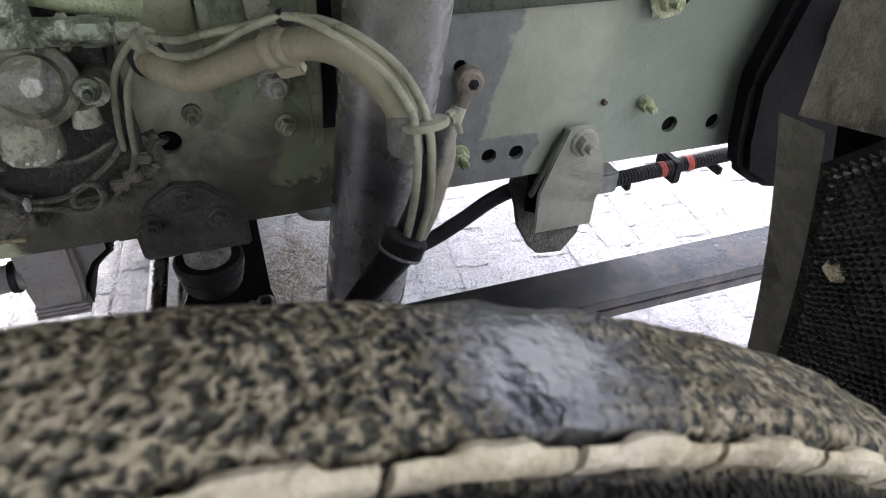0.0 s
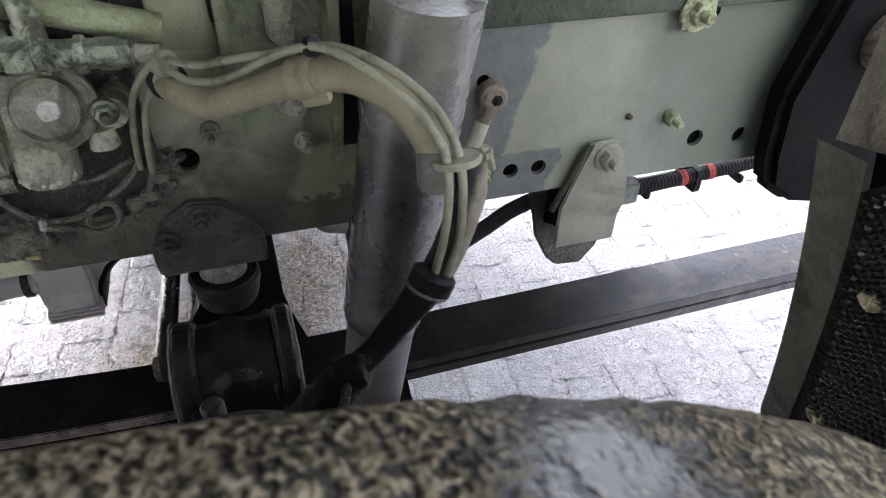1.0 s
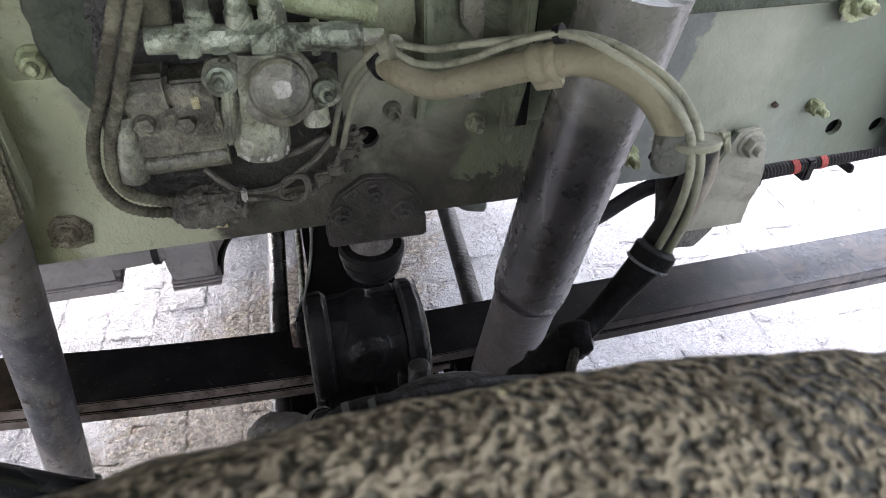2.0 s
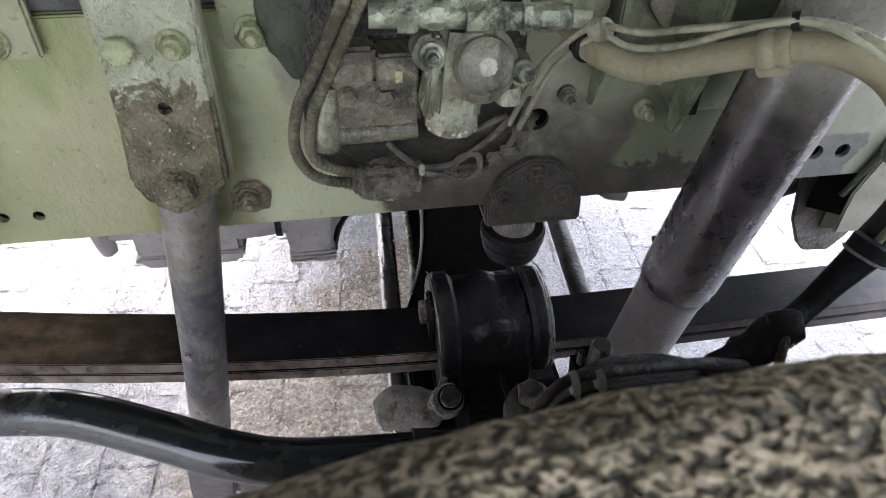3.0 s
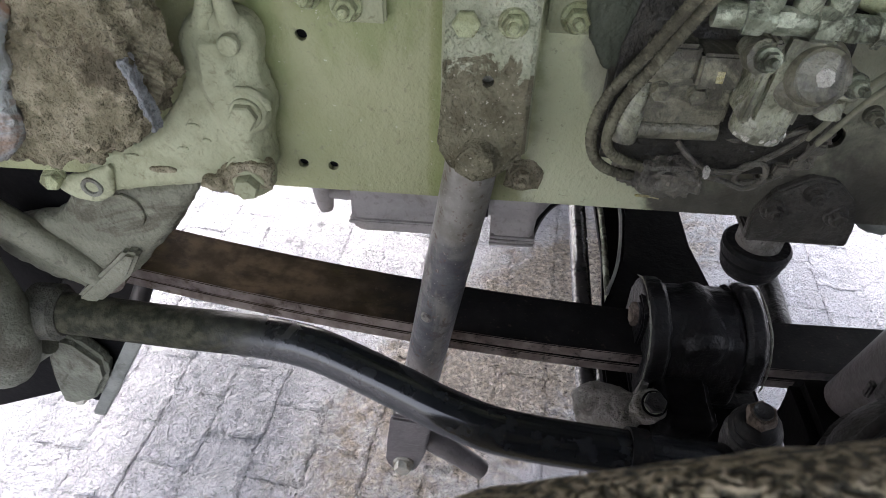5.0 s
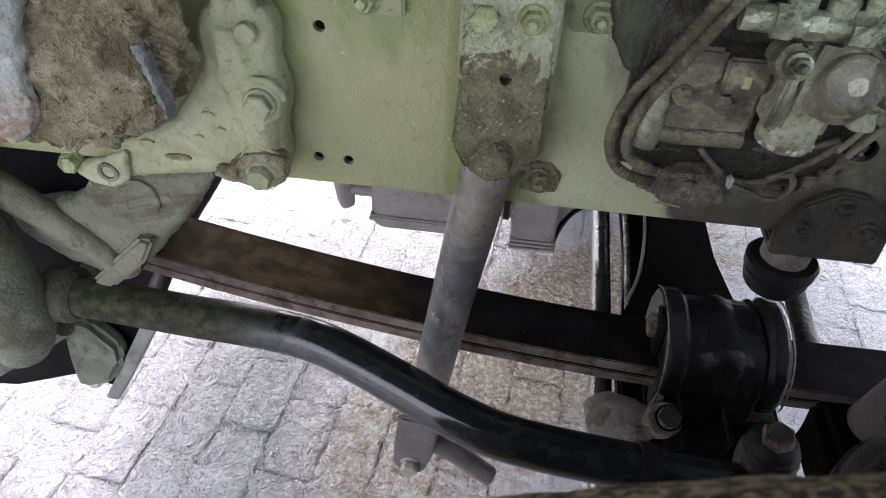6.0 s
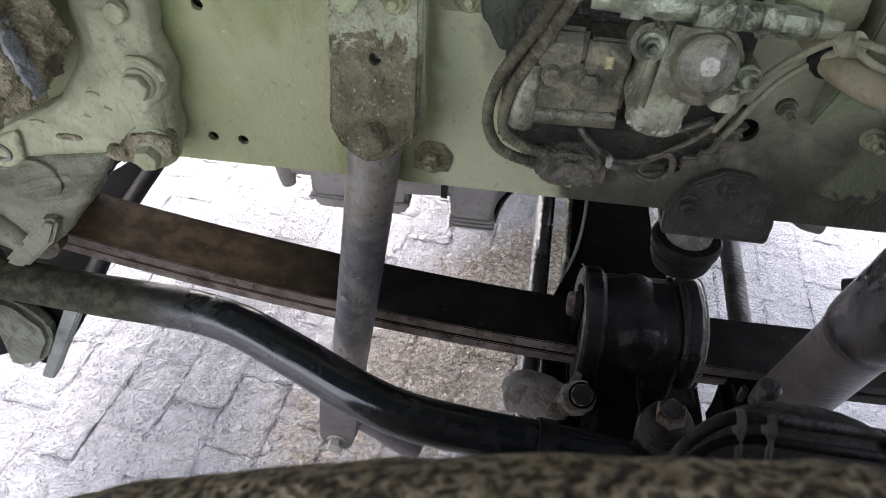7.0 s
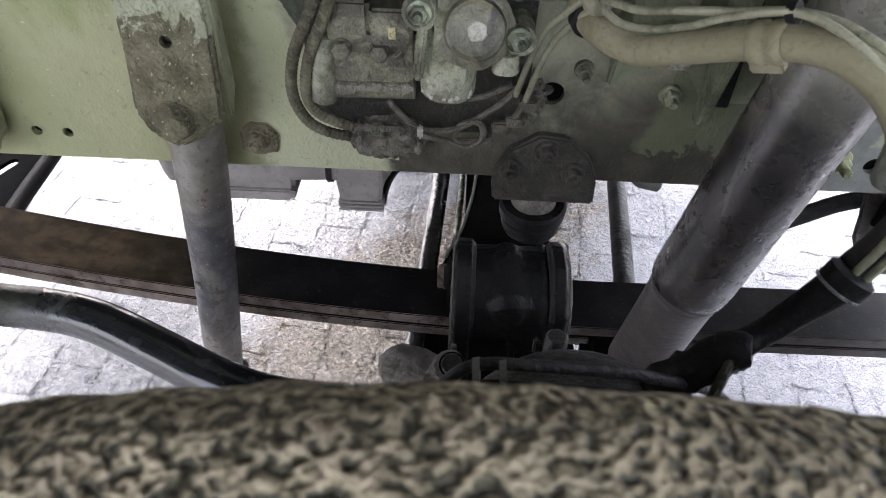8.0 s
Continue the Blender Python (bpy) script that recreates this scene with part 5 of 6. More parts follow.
part("cap", lathe([(0.028, -0.02), (0.028, 0.004), (0.0255, 0.009), (0.022, 0.0065), (0.010, 0.0095), (0, 0.0095)], (0.657, -0.092, 1.212), (0.05, -0.9, 0.35), 32), OILY, valve, "round cap")
part("cap_flange", rough(lathe([(0.036, -0.03), (0.037, -0.012), (0.034, -0.008), (0.028, -0.006)], (0.657, -0.090, 1.212), (0.05, -0.9, 0.35), 32), 0.0015, 50), OILY, valve, "brown ring round the cap")
part("seam_rib", rough(turned(box(0.603, 0.613, -0.093, -0.05, 1.156, 1.240, 0.003), (0.635, -0.05, 1.18), 0, 6, 0), 0.001, 60), VALVE, valve)
part("side_boss", rough(lathe([(0.017, -0.03), (0.017, 0.004), (0.013, 0.008)], (0.609, -0.082, 1.223), (0, -1, 0.25), 20), 0.001, 60), VALVE, valve)
part("cap_spot", rough(lathe([(0.0085, 0), (0.0078, 0.001), (0.0065, 0.0015), (0.0045, 0.002), (0.002, 0.0022), (0, 0.0022)], (0.659, -0.1015, 1.215), (0.05, -0.9, 0.35), 48), 0.0014, 160), CHALK, valve, "white worn centre")
bolt(valve, (0.608, -0.094, 1.226), axis=(0, -1, 0.2), across=0.015, height=0.008, washer=0.012, stud=0.008, material=SILVER)
bolt(valve, (0.697, -0.084, 1.201), axis=(0.1, -1, 0.1), across=0.015, height=0.009, washer=0.012, stud=0.009, material=SILVER)
part("lug", rough(lathe([(0.015, 0), (0.014, 0.045)], (0.700, -0.03, 1.19), (0, -1, 0.1), 16), 0.001, 60), VALVE, valve)
part("lug", rough(lathe([(0.013, 0), (0.011, 0.018)], (0.688, -0.075, 1.165), (0, 0, 1), 16), 0.001, 60), VALVE, valve)
part("pipe_union", tube([(0.555, -0.075, 1.258), (0.735, -0.088, 1.252)], 0.012, 16), SILVER, valve)
for x, r, h in ((0.580, 0.028, 0.018), (0.607, 0.022, 0.014), (0.640, 0.028, 0.020), (0.668, 0.023, 0.010), (0.690, 0.027, 0.008), (0.706, 0.023, 0.018)):
    part("union_nut", hexagon((x, -0.077 - 0.07 * (x - 0.56), 1.258 - 0.033 * (x - 0.555)), (1, -0.07, -0.033), r, h, x * 700), SILVER, valve)
for x in (0.600, 0.632, 0.660):
    part("stub", lathe([(0.012, 0), (0.012, 0.02), (0.010, 0.022), (0.010, 0.05)], (x, -0.075, 1.258), (0, -0.1, 1), 14), SILVER, valve)
part("return_pipe", tube([(0.725, -0.088, 1.252), (0.752, -0.096, 1.252)], 0.008, 12), VALVE, valve)
solo("green_pipe", tube([(0.55, -0.050, 1.315), (0.62, -0.050, 1.300), (0.68, -0.046, 1.276), (0.752, -0.036, 1.251)], [0.024, 0.020, 0.014, 0.0145], 18), BOLT_G, (0.7, -0.05, 1.26), "pale green pipe above the valve", "pipe")
# raised shape added for a rounded dark green patch on the rail
solo("mossy_lug", cast(prism([(0.455, 1.33), (0.452, 1.240), (0.460, 1.200), (0.482, 1.170), (0.508, 1.176), (0.520, 1.215), (0.522, 1.33)], -0.022, -0.0005, "y", 0.004), 0.004, 0.004, 30, 3), SILL, (0.49, -0.012, 1.17), "dark green rounded patch built up on the rail behind the conduits", "lug")

# ---- corrugated conduits ----
def conduit(pts, r, label):
    return solo("corrugated_conduit", tube(pts, r, 14, 6, ribs=0.0004, pitch=0.0050), CORR, pts[-1], label, "conduit", "corrugated conduits")


conduit([(0.552, -0.100, 1.32), (0.528, -0.085, 1.262), (0.503, -0.068, 1.205), (0.482, -0.055, 1.160), (0.474, -0.050, 1.115), (0.486, -0.045, 1.078), (0.515, -0.040, 1.060), (0.560, -0.036, 1.056)], 0.0058, "muddy corrugated conduit looping down the rail")
conduit([(0.568, -0.100, 1.32), (0.544, -0.086, 1.266), (0.518, -0.070, 1.205), (0.498, -0.060, 1.160), (0.490, -0.055, 1.118), (0.500, -0.048, 1.090), (0.535, -0.042, 1.072), (0.570, -0.038, 1.066)], 0.0058, "second muddy corrugated conduit beside the first")
conduit([(0.575, -0.050, 1.33), (0.566, -0.056, 1.29), (0.563, -0.058, 1.262)], 0.014, "short corrugated conduit into the valve")
box_c = thing("cable_box", (0.56, -0.03, 1.045), "oily cable sleeve box clipped to the rail", "cable box")
part("body", cast(join(box(0.530, 0.604, -0.053, -0.0005, 1.036, 1.078, 0.008), prism([(0.505, 1.062), (0.520, 1.030), (0.560, 1.018), (0.610, 1.030), (0.612, 1.075), (0.56, 1.10)], -0.016, -0.0005, "y", 0.003)), 0.003, 0.006, 60, 1), GUNK, box_c)
solo("yellow_scrap", rough(box(0.548, 0.576, -0.0045, -0.001, 1.0035, 1.0065, 0.001), 0.003, 90, 2), YELLOW, (0.56, -0.003, 1.003), "scrap of yellow paint on the rail edge", "scrap")

harness = thing("wiring_harness", (0.65, -0.03, 1.05), "oily black wiring loop with a white connector", "wiring")
part("cable", tube([(0.590, -0.030, 1.062), (0.606, -0.046, 1.068), (0.630, -0.036, 1.056), (0.655, -0.036, 1.048), (0.672, -0.036, 1.060), (0.668, -0.036, 1.080), (0.648, -0.034, 1.075), (0.645, -0.034, 1.055), (0.68, -0.030, 1.058), (0.705, -0.030, 1.085), (0.716, -0.034, 1.115), (0.720, -0.045, 1.15)], 0.0036, 8), GUNK, harness)
part("cable", tube([(0.570, -0.030, 1.100), (0.585, -0.036, 1.085), (0.606, -0.040, 1.072), (0.64, -0.036, 1.070), (0.670, -0.030, 1.085), (0.690, -0.028, 1.10), (0.705, -0.030, 1.12)], 0.0034, 8), GUNK, harness)
part("cable", tube([(0.60, -0.02, 1.105), (0.64, -0.025, 1.102), (0.67, -0.028, 1.108), (0.70, -0.030, 1.125)], 0.0036, 8), GUNK, harness)
part("connector", box(0.602, 0.608, -0.052, -0.042, 1.066, 1.080, 0.002), WHITE, harness, "white plastic connector")
for x, z in ((0.690, 1.072), (0.705, 1.080), (0.718, 1.100)):
    part("clip", rough(box(x - 0.009, x + 0.009, -0.034, -0.0005, z - 0.007, z + 0.007, 0.002), 0.001, 60), GUNK, harness)

for x, z, r in ((0.690, 1.066, 0.016), (0.712, 1.078, 0.018), (0.726, 1.100, 0.014), (0.676, 1.055, 0.012), (0.600, 1.050, 0.013), (0.585, 1.085, 0.014)):
    part("grime_clod", cast(lathe([(r, -0.002), (r * 0.9, 0.010), (r * 0.5, 0.018), (0, 0.020)], (x, -0.002, z), (0, -1, 0), 14), 0.0022, 0.010, 90, 1), GUNK, harness, "clod of oily grime" if x == 0.690 else "")

# ---- upright bracket behind the damper ----
ub = thing("damper_bracket", (0.88, -0.02, 1.10), "grimy grey-green welded channel bracket for the shock absorber", "bracket")
part("back_plate", prism([(0.802, 1.32), (0.802, 1.115), (0.870, 1.150), (0.905, 1.10), (1.00, 1.10), (1.03, 1.32)], -0.010, -0.0005, "y", 0.002), BRACKET, ub)
part("left_flange", prism([(-0.055, 1.32), (-0.050, 1.20), (-0.012, 1.118), (-0.001, 1.115), (-0.001, 1.32)], 0.800, 0.810, "x", 0.002), BRACKET, ub)
part("mid_flange", prism([(-0.075, 1.32), (-0.060, 1.17), (-0.030, 1.085), (-0.010, 1.078), (-0.010, 1.32)], 0.898, 0.908, "x", 0.002), BRACKET, ub)
part("right_flange", prism([(-0.160, 1.32), (-0.110, 1.22), (-0.030, 1.12), (-0.010, 1.115), (-0.010, 1.32)], 1.010, 1.018, "x", 0.002), BRACKET, ub)
# black strip put in for the shade of the slot beside the flange
part("slot_shade", box(0.9085, 0.930, -0.018, -0.0105, 1.10, 1.32, 0.001), RUBBER, ub)
part("top_plate", prism([(0.845, 1.32), (0.845, 1.23), (0.87, 1.20), (0.875, 1.32)], -0.020, -0.011, "y", 0.002), OILY, ub, "grime-blotched strap")
part("washer_plate", prism([(0.842, 1.192), (0.848, 1.142), (0.880, 1.140), (0.886, 1.190)], -0.016, -0.0105, "y", 0.002), BRACKET, ub)
bolt(ub, (0.864, -0.017, 1.160), across=0.024, height=0.012, washer=0.018, stud=0.01, material=BOLT)

# ---- gusset beside the bracket ----
gusset = solo("gusset_plate", prism([(0.744, 1.34), (0.743, 1.239), (0.752, 1.228), (0.792, 1.224), (0.7975, 1.232), (0.790, 1.34)], -0.030, -0.0205, "y", 0.003), CAST, (0.77, -0.025, 1.225), "pale green gusset plate welded above the chassis rail", "gusset")

# ---- big hose, cables and clips over the damper ----
hose_pts = [(0.748, -0.050, 1.230), (0.757, -0.104, 1.226), (0.786, -0.140, 1.224), (0.814, -0.170, 1.242), (0.842, -0.200, 1.262), (0.866, -0.222, 1.275), (0.886, -0.245, 1.281), (0.904, -0.265, 1.276), (0.918, -0.280, 1.263), (0.928, -0.290, 1.243), (0.930, -0.294, 1.215)]
low_pts = [(0.950, -0.298, 1.240), (0.952, -0.302, 1.215), (0.946, -0.305, 1.194), (0.937, -0.307, 1.169), (0.928, -0.308, 1.150)]
hose = thing("brake_hose", (0.84, -0.2, 1.15), "thick dusty beige hose arching over the shock absorber", "hose")
part("hose", tube(hose_pts, [0.0122] * 8 + [0.0120, 0.0115, 0.0112], 24), HOSE, hose)
part("lower_hose", tube(low_pts, 0.0125, 18), HOSE_LOW, hose, "dusty beige hose end with its shaded side painted black")
part("end_ring", lathe([(0.0125, -0.010), (0.0165, -0.006), (0.0165, 0.004), (0.0125, 0.006)], (0.754, -0.092, 1.227), (0.25, -1, -0.05), 24), RUBBER, hose, "black grommet")
part("band", lathe([(0.0140, -0.012), (0.0155, -0.010), (0.0155, -0.003), (0.0140, -0.001), (0.0140, 0.002), (0.0155, 0.004), (0.0155, 0.010), (0.0140, 0.012)], (0.857, -0.2135, 1.2705), (0.66, -0.60, 0.36), 24), HOSE, hose, "clip band")
part("clip_tab", turned(box(0.850, 0.874, -0.214, -0.204, 1.246, 1.262, 0.002), (0.862, -0.209, 1.254), 20, -20, -40), HOSE, hose, "moulded tab of the clip")
part("coupling", lathe([(0.0125, -0.015), (0.0140, -0.012), (0.0140, 0.012), (0.0125, 0.015)], (0.930, -0.293, 1.230), (0.02, -0.12, -1), 24), CAST_DARK, hose, "moulded coupling")

cables = thing("sensor_cables", (0.85, -0.2, 1.10), "pair of grey cables strapped along the beige hose", "cables")
down = [(0.704, -0.030, 1.112), (0.707, -0.045, 1.139), (0.712, -0.060, 1.172), (0.719, -0.075, 1.202), (0.731, -0.090, 1.227)]
part("cable", tube(down + [(0.752, -0.108, 1.251), (0.782, -0.140, 1.257), (0.806, -0.165, 1.269), (0.839, -0.195, 1.283), (0.865, -0.215, 1.293), (0.886, -0.237, 1.296), (0.907, -0.260, 1.290), (0.927, -0.282, 1.276), (0.938, -0.298, 1.258), (0.942, -0.308, 1.240), (0.942, -0.316, 1.219), (0.939, -0.320, 1.185), (0.931, -0.320, 1.153)], 0.0032, 10), WIRE, cables)
part("cable", tube([(x + 0.010, y - 0.002, z - 0.006) for x, y, z in down] + [(0.755, -0.114, 1.246), (0.772, -0.134, 1.243), (0.791, -0.150, 1.247), (0.811, -0.172, 1.260), (0.832, -0.195, 1.279), (0.859, -0.222, 1.296), (0.880, -0.246, 1.296), (0.902, -0.270, 1.284), (0.919, -0.290, 1.271), (0.929, -0.306, 1.255), (0.931, -0.314, 1.241), (0.930, -0.321, 1.221), (0.927, -0.322, 1.189), (0.922, -0.318, 1.155)], 0.0031, 10), WIRE, cables)
part("cable_knot", rough(lathe([(0.010, -0.008), (0.012, 0), (0.009, 0.009)], (0.756, -0.110, 1.249), (0.5, -0.6, 0.6), 12), 0.002, 60), WIRE, cables, "taped knot")
part("cable_tie", lathe([(0.0072, -0.003), (0.0076, 0.003)], (0.862, -0.219, 1.2945), (0.6, -0.6, 0.3), 14), RUBBER, cables, "black cable tie")
part("cable_tie", lathe([(0.0165, -0.0025), (0.0172, 0), (0.0165, 0.0025)], (0.940, -0.306, 1.242), (0.10, -0.25, -1), 20), WIRE, cables, "pale cable tie with its tail")
part("tie_head", turned(box(0.954, 0.965, -0.311, -0.301, 1.239, 1.250, 0.003), (0.96, -0.306, 1.246), 0, -14, 15), WIRE, cables)
part("tie_tail", tube([(0.962, -0.307, 1.246), (0.964, -0.312, 1.234)], 0.0025, 6), WIRE, cables)

sleeve = thing("cable_sleeve", (0.86, -0.33, 1.08), "black rubber sleeve round the cables down to the brake", "sleeve")
part("top_collar", lathe([(0.0150, -0.008), (0.0170, -0.006), (0.0170, 0.006), (0.0140, 0.008)], (0.920, -0.318, 1.150), (0.45, 0.15, 0.9), 20), RUBBER, sleeve)
part("sleeve", tube([(0.920, -0.318, 1.150), (0.898, -0.324, 1.128), (0.875, -0.332, 1.108), (0.852, -0.342, 1.098)], [0.0145, 0.0115, 0.0100, 0.0105], 16), RUBBER, sleeve)
part("low_collar", rough(lathe([(0.012, -0.012), (0.0150, -0.006), (0.0150, 0.008), (0.011, 0.013)], (0.852, -0.342, 1.098), (0.8, -0.3, 0.3), 18), 0.003, 60), RUBBER, sleeve)
part("tail", rough(tube([(0.850, -0.342, 1.096), (0.832, -0.345, 1.080), (0.812, -0.345, 1.050), (0.80, -0.34, 1.0), (0.80, -0.33, 0.95)], [0.014, 0.015, 0.017, 0.016, 0.014], 14), 0.004, 60), RUBBER, sleeve)
part("strap", tube([(0.848, -0.352, 1.100), (0.840, -0.366, 1.080), (0.836, -0.372, 1.05)], 0.004, 8), BAR_DUST, sleeve, "grey strap end")
solo("metal_clip", lathe([(0.0172, -0.0012), (0.0178, 0), (0.0172, 0.0012)], (0.9165, -0.319, 1.1445), (0.45, 0.15, 0.9), 24), STEEL_B, (0.917, -0.32, 1.13), "thin grey metal clip ring round the sleeve", "clip")

# ---- banjo fitting and pipe on the rail ----
banjo = thing("banjo_fitting", (1.07, -0.03, 1.03), "rusty banjo fitting with a pale hose and yellow tag", "banjo fitting")
part("head", lathe([(0.016, 0), (0.017, 0.006), (0.017, 0.018), (0.012, 0.022), (0, 0.022)], (1.087, -0.001, 1.135), (0, -1, 0), 22), BANJO, banjo, "rusty banjo head")
part("socket", hexagon((1.089, -0.0225, 1.134), (0, -1, 0), 0.012, 0.002), RUBBER, banjo)
part("neck", tube([(1.084, -0.015, 1.125), (1.072, -0.018, 1.102)], [0.010, 0.009], 14), BANJO, banjo)
part("hose", tube([(1.074, -0.018, 1.106), (1.062, -0.024, 1.080), (1.050, -0.028, 1.052), (1.042, -0.030, 1.025)], 0.0095, 16), SHEATH, banjo, "pale grey sheath")
part("tag", tube([(1.048, -0.029, 1.046), (1.040, -0.030, 1.020), (1.030, -0.030, 0.985)], 0.0100, 16), SHEATH, banjo, "cream sleeve with faded print")
for q0, q1 in ((0.05, 0.22), (0.42, 0.58), (0.80, 0.92)):
    part("yellow_band", tube([(1.048 - 0.018 * q, -0.0295, 1.046 - 0.061 * q) for q in (q0, 0.5 * (q0 + q1), q1)], 0.0106, 16), YELLOW, banjo, "faded yellow band")
part("ferrule", hexagon((1.032, -0.030, 0.992), (-0.3, 0, -1), 0.020, 0.02), RUBBER, banjo)

# ---- hanging bracket on the rail ----
hb = thing("hanging_bracket", (1.25, 0.03, 0.80), "grey-green folded steel bracket hanging below the rail", "bracket")
part("strap", prism([(1.232, 1.053), (1.262, 1.054), (1.273, 1.047), (1.281, 1.026), (1.295, 0.983), (1.297, 0.954), (1.290, 0.929), (1.289, 0.890), (1.197, 0.890), (1.197, 0.958), (1.220, 1.024)], -0.015, -0.009, "y", 0.002), HANG, hb)
part("back_plate", prism([(1.208, 0.980), (1.208, 0.903), (1.219, 0.861), (1.226, 0.824), (1.252, 0.774), (1.272, 0.753), (1.318, 0.748), (1.344, 0.782), (1.352, 0.840), (1.345, 0.980)], 0.098, 0.106, "y", 0.003), STOP_PLATE, hb, "dusty brown back plate with a rounded tip")
part("side_fold", prism([(-0.009, 0.982), (0.098, 0.982), (0.098, 0.800), (-0.009, 0.892)], 1.280, 1.287, "x", 0.002), HANG, hb)
# black sheet added as the shade within the open bracket
part("inner_shade", prism([(0.0, 0.985), (0.098, 0.985), (0.098, 0.850), (0.0, 0.900)], 1.236, 1.242, "x", 0.002), BLACK, hb, "black sheet for the shade inside the folded bracket")
part("edge_fold", tube([(1.228, -0.013, 1.052), (1.216, -0.010, 1.022), (1.194, -0.006, 0.962), (1.190, -0.004, 0.950)], 0.0045, 8), SILL, hb)
bolt(hb, (1.255, -0.015, 1.030), across=0.026, height=0.013, washer=0.020, stud=0.010, material=HANG)
solo("black_hose", tube([(1.00, 0.10, 0.80), (1.08, 0.11, 0.815), (1.14, 0.115, 0.842), (1.19, 0.115, 0.872), (1.26, 0.12, 0.89)], 0.0125, 16), RUBBER, (1.12, 0.11, 0.80), "black rubber hose sagging below the rail", "hose")
solo("step_bracket", join(box(1.27, 1.40, 0.09, 0.13, 0.86, 0.90, 0.004), box(1.30, 1.36, 0.09, 0.13, 0.84, 0.862, 0.004)), PANEL, (1.33, 0.11, 0.84), "small grey stepped bracket under the rail", "bracket")

bundle = thing("pipe_bundle", (1.6, 0.22, 0.77), "dark ribbed conduit and pipe with red tape below the rail", "pipe bundle")
part("conduit", tube([(1.345, 0.213, 0.790), (1.506, 0.213, 0.797), (1.71, 0.213, 0.810), (1.94, 0.213, 0.821), (2.5, 0.213, 0.83)], 0.0135, 16, ribs=0.0007, pitch=0.007), RUBBER, bundle)
part("pipe", tube([(1.345, 0.247, 0.774), (1.54, 0.247, 0.781), (1.77, 0.247, 0.795), (2.5, 0.247, 0.80)], 0.010, 10), PANEL, bundle)
for x, z in ((1.580, 0.8017), (1.639, 0.8055)):
    part("red_tape", tube([(x - 0.007, 0.213, z - 0.0004), (x + 0.007, 0.213, z + 0.0004)], 0.0150, 14, smooth=False), RED, bundle, "band of red tape")
part("clip", box(1.600, 1.620, 0.198, 0.262, 0.772, 0.818, 0.004), RUBBER, bundle)
for x in (1.414, 1.506, 1.713):
    part("clip", box(x - 0.006, x + 0.006, 0.20, 0.26, 0.773, 0.790, 0.003), RUBBER, bundle)
bundle.location.z += 0.003

# ---- black arm and mudguard at the rear of the wheel ----
arm_r = thing("support_beam", (1.6, 0.0, 0.93), "dark blue-black curved mudguard support arm", "support arm")
part("arm", prism([(1.545, 0.930), (1.500, 0.960), (1.485, 1.010), (1.474, 1.100), (1.498, 1.190), (1.53, 1.31), (1.95, 1.31), (1.95, 0.90), (1.66, 0.905)], -0.058, -0.012, "y", 0.012), BLACK, arm_r)
part("boss", lathe([(0.040, 0), (0.038, 0.02), (0.028, 0.024), (0, 0.024)], (1.60, -0.058, 1.17), (0, -1, 0), 24), BOLT_R, arm_r, "rusty round boss")

flap = thing("mudguard", (1.42, -0.3, 0.60), "black nubbed rubber mudguard with a bent olive steel edge", "mudguard")


def flap_point(u, v):
    """u: across from the inner edge towards the wheel's outside, v: down along the guard."""
    d = 0.432 * v
    return Vector((1.308 + 0.345 * d - 0.28 * d * d + 0.06 * u - 0.05 * v * u, -0.268 - 0.46 * u, 1.186 - d + 0.030 * u))


def guard_top(u):
    """Where the nubbed rubber begins: its upper edge rises away from the strip."""
    return 0.13 - 1.0 * (min(u, 0.45) - 0.05)


def sheet(fn, nu, nv, thick):
    bm = bmesh.new()
    grid = [[bm.verts.new(fn(i / nu, j / nv)) for i in range(nu + 1)] for j in range(nv + 1)]
    for a, b in zip(grid, grid[1:]):
        for i in range(nu):
            bm.faces.new((a[i], a[i + 1], b[i + 1], b[i]))
    bmesh.ops.solidify(bm, geom=bm.faces[:], thickness=thick)
    return bm


part("edge_strip", bevel(sheet(lambda u, v: flap_point((0.108 - 0.022 * v - 0.02 * max(0.0, v - 0.93) * 10) * u + 0.03 * max(0.0, v - 0.95) * 10 * (1 - u), v) + Vector((-0.011, 0, 0)), 4, 40, 0.004), 0.001), STRIP, flap, "bent olive steel edge strip")
# added sheet that covers bright ground where the dark arm belongs
part("backing_sheet", sheet(lambda u, v: flap_point(0.01 + 0.95 * u, -0.02 + 0.8 * v) + Vector((0.056, 0, 0)), 6, 10, 0.004), BLACK, flap, "added black sheet filling the gap behind the rubber")
part("upper_sheet", sheet(lambda u, v: Vector((1.352 - 0.02 * v * u, -0.242 - 0.36 * u, 1.163 + 0.18 * v + 0.09 * u)), 6, 6, 0.004), FLAPMETAL, flap, "olive steel top sheet")
part("rubber_sheet", sheet(lambda u, v: flap_point(0.008 + 0.992 * u, guard_top(max(0.05, 0.008 + 0.992 * u)) * (1 - v) + 1.55 * v) + Vector((0.000, 0, 0)), 20, 28, 0.005), FLAP, flap)
nub = bmesh.new()
rows, cols = 78, 52
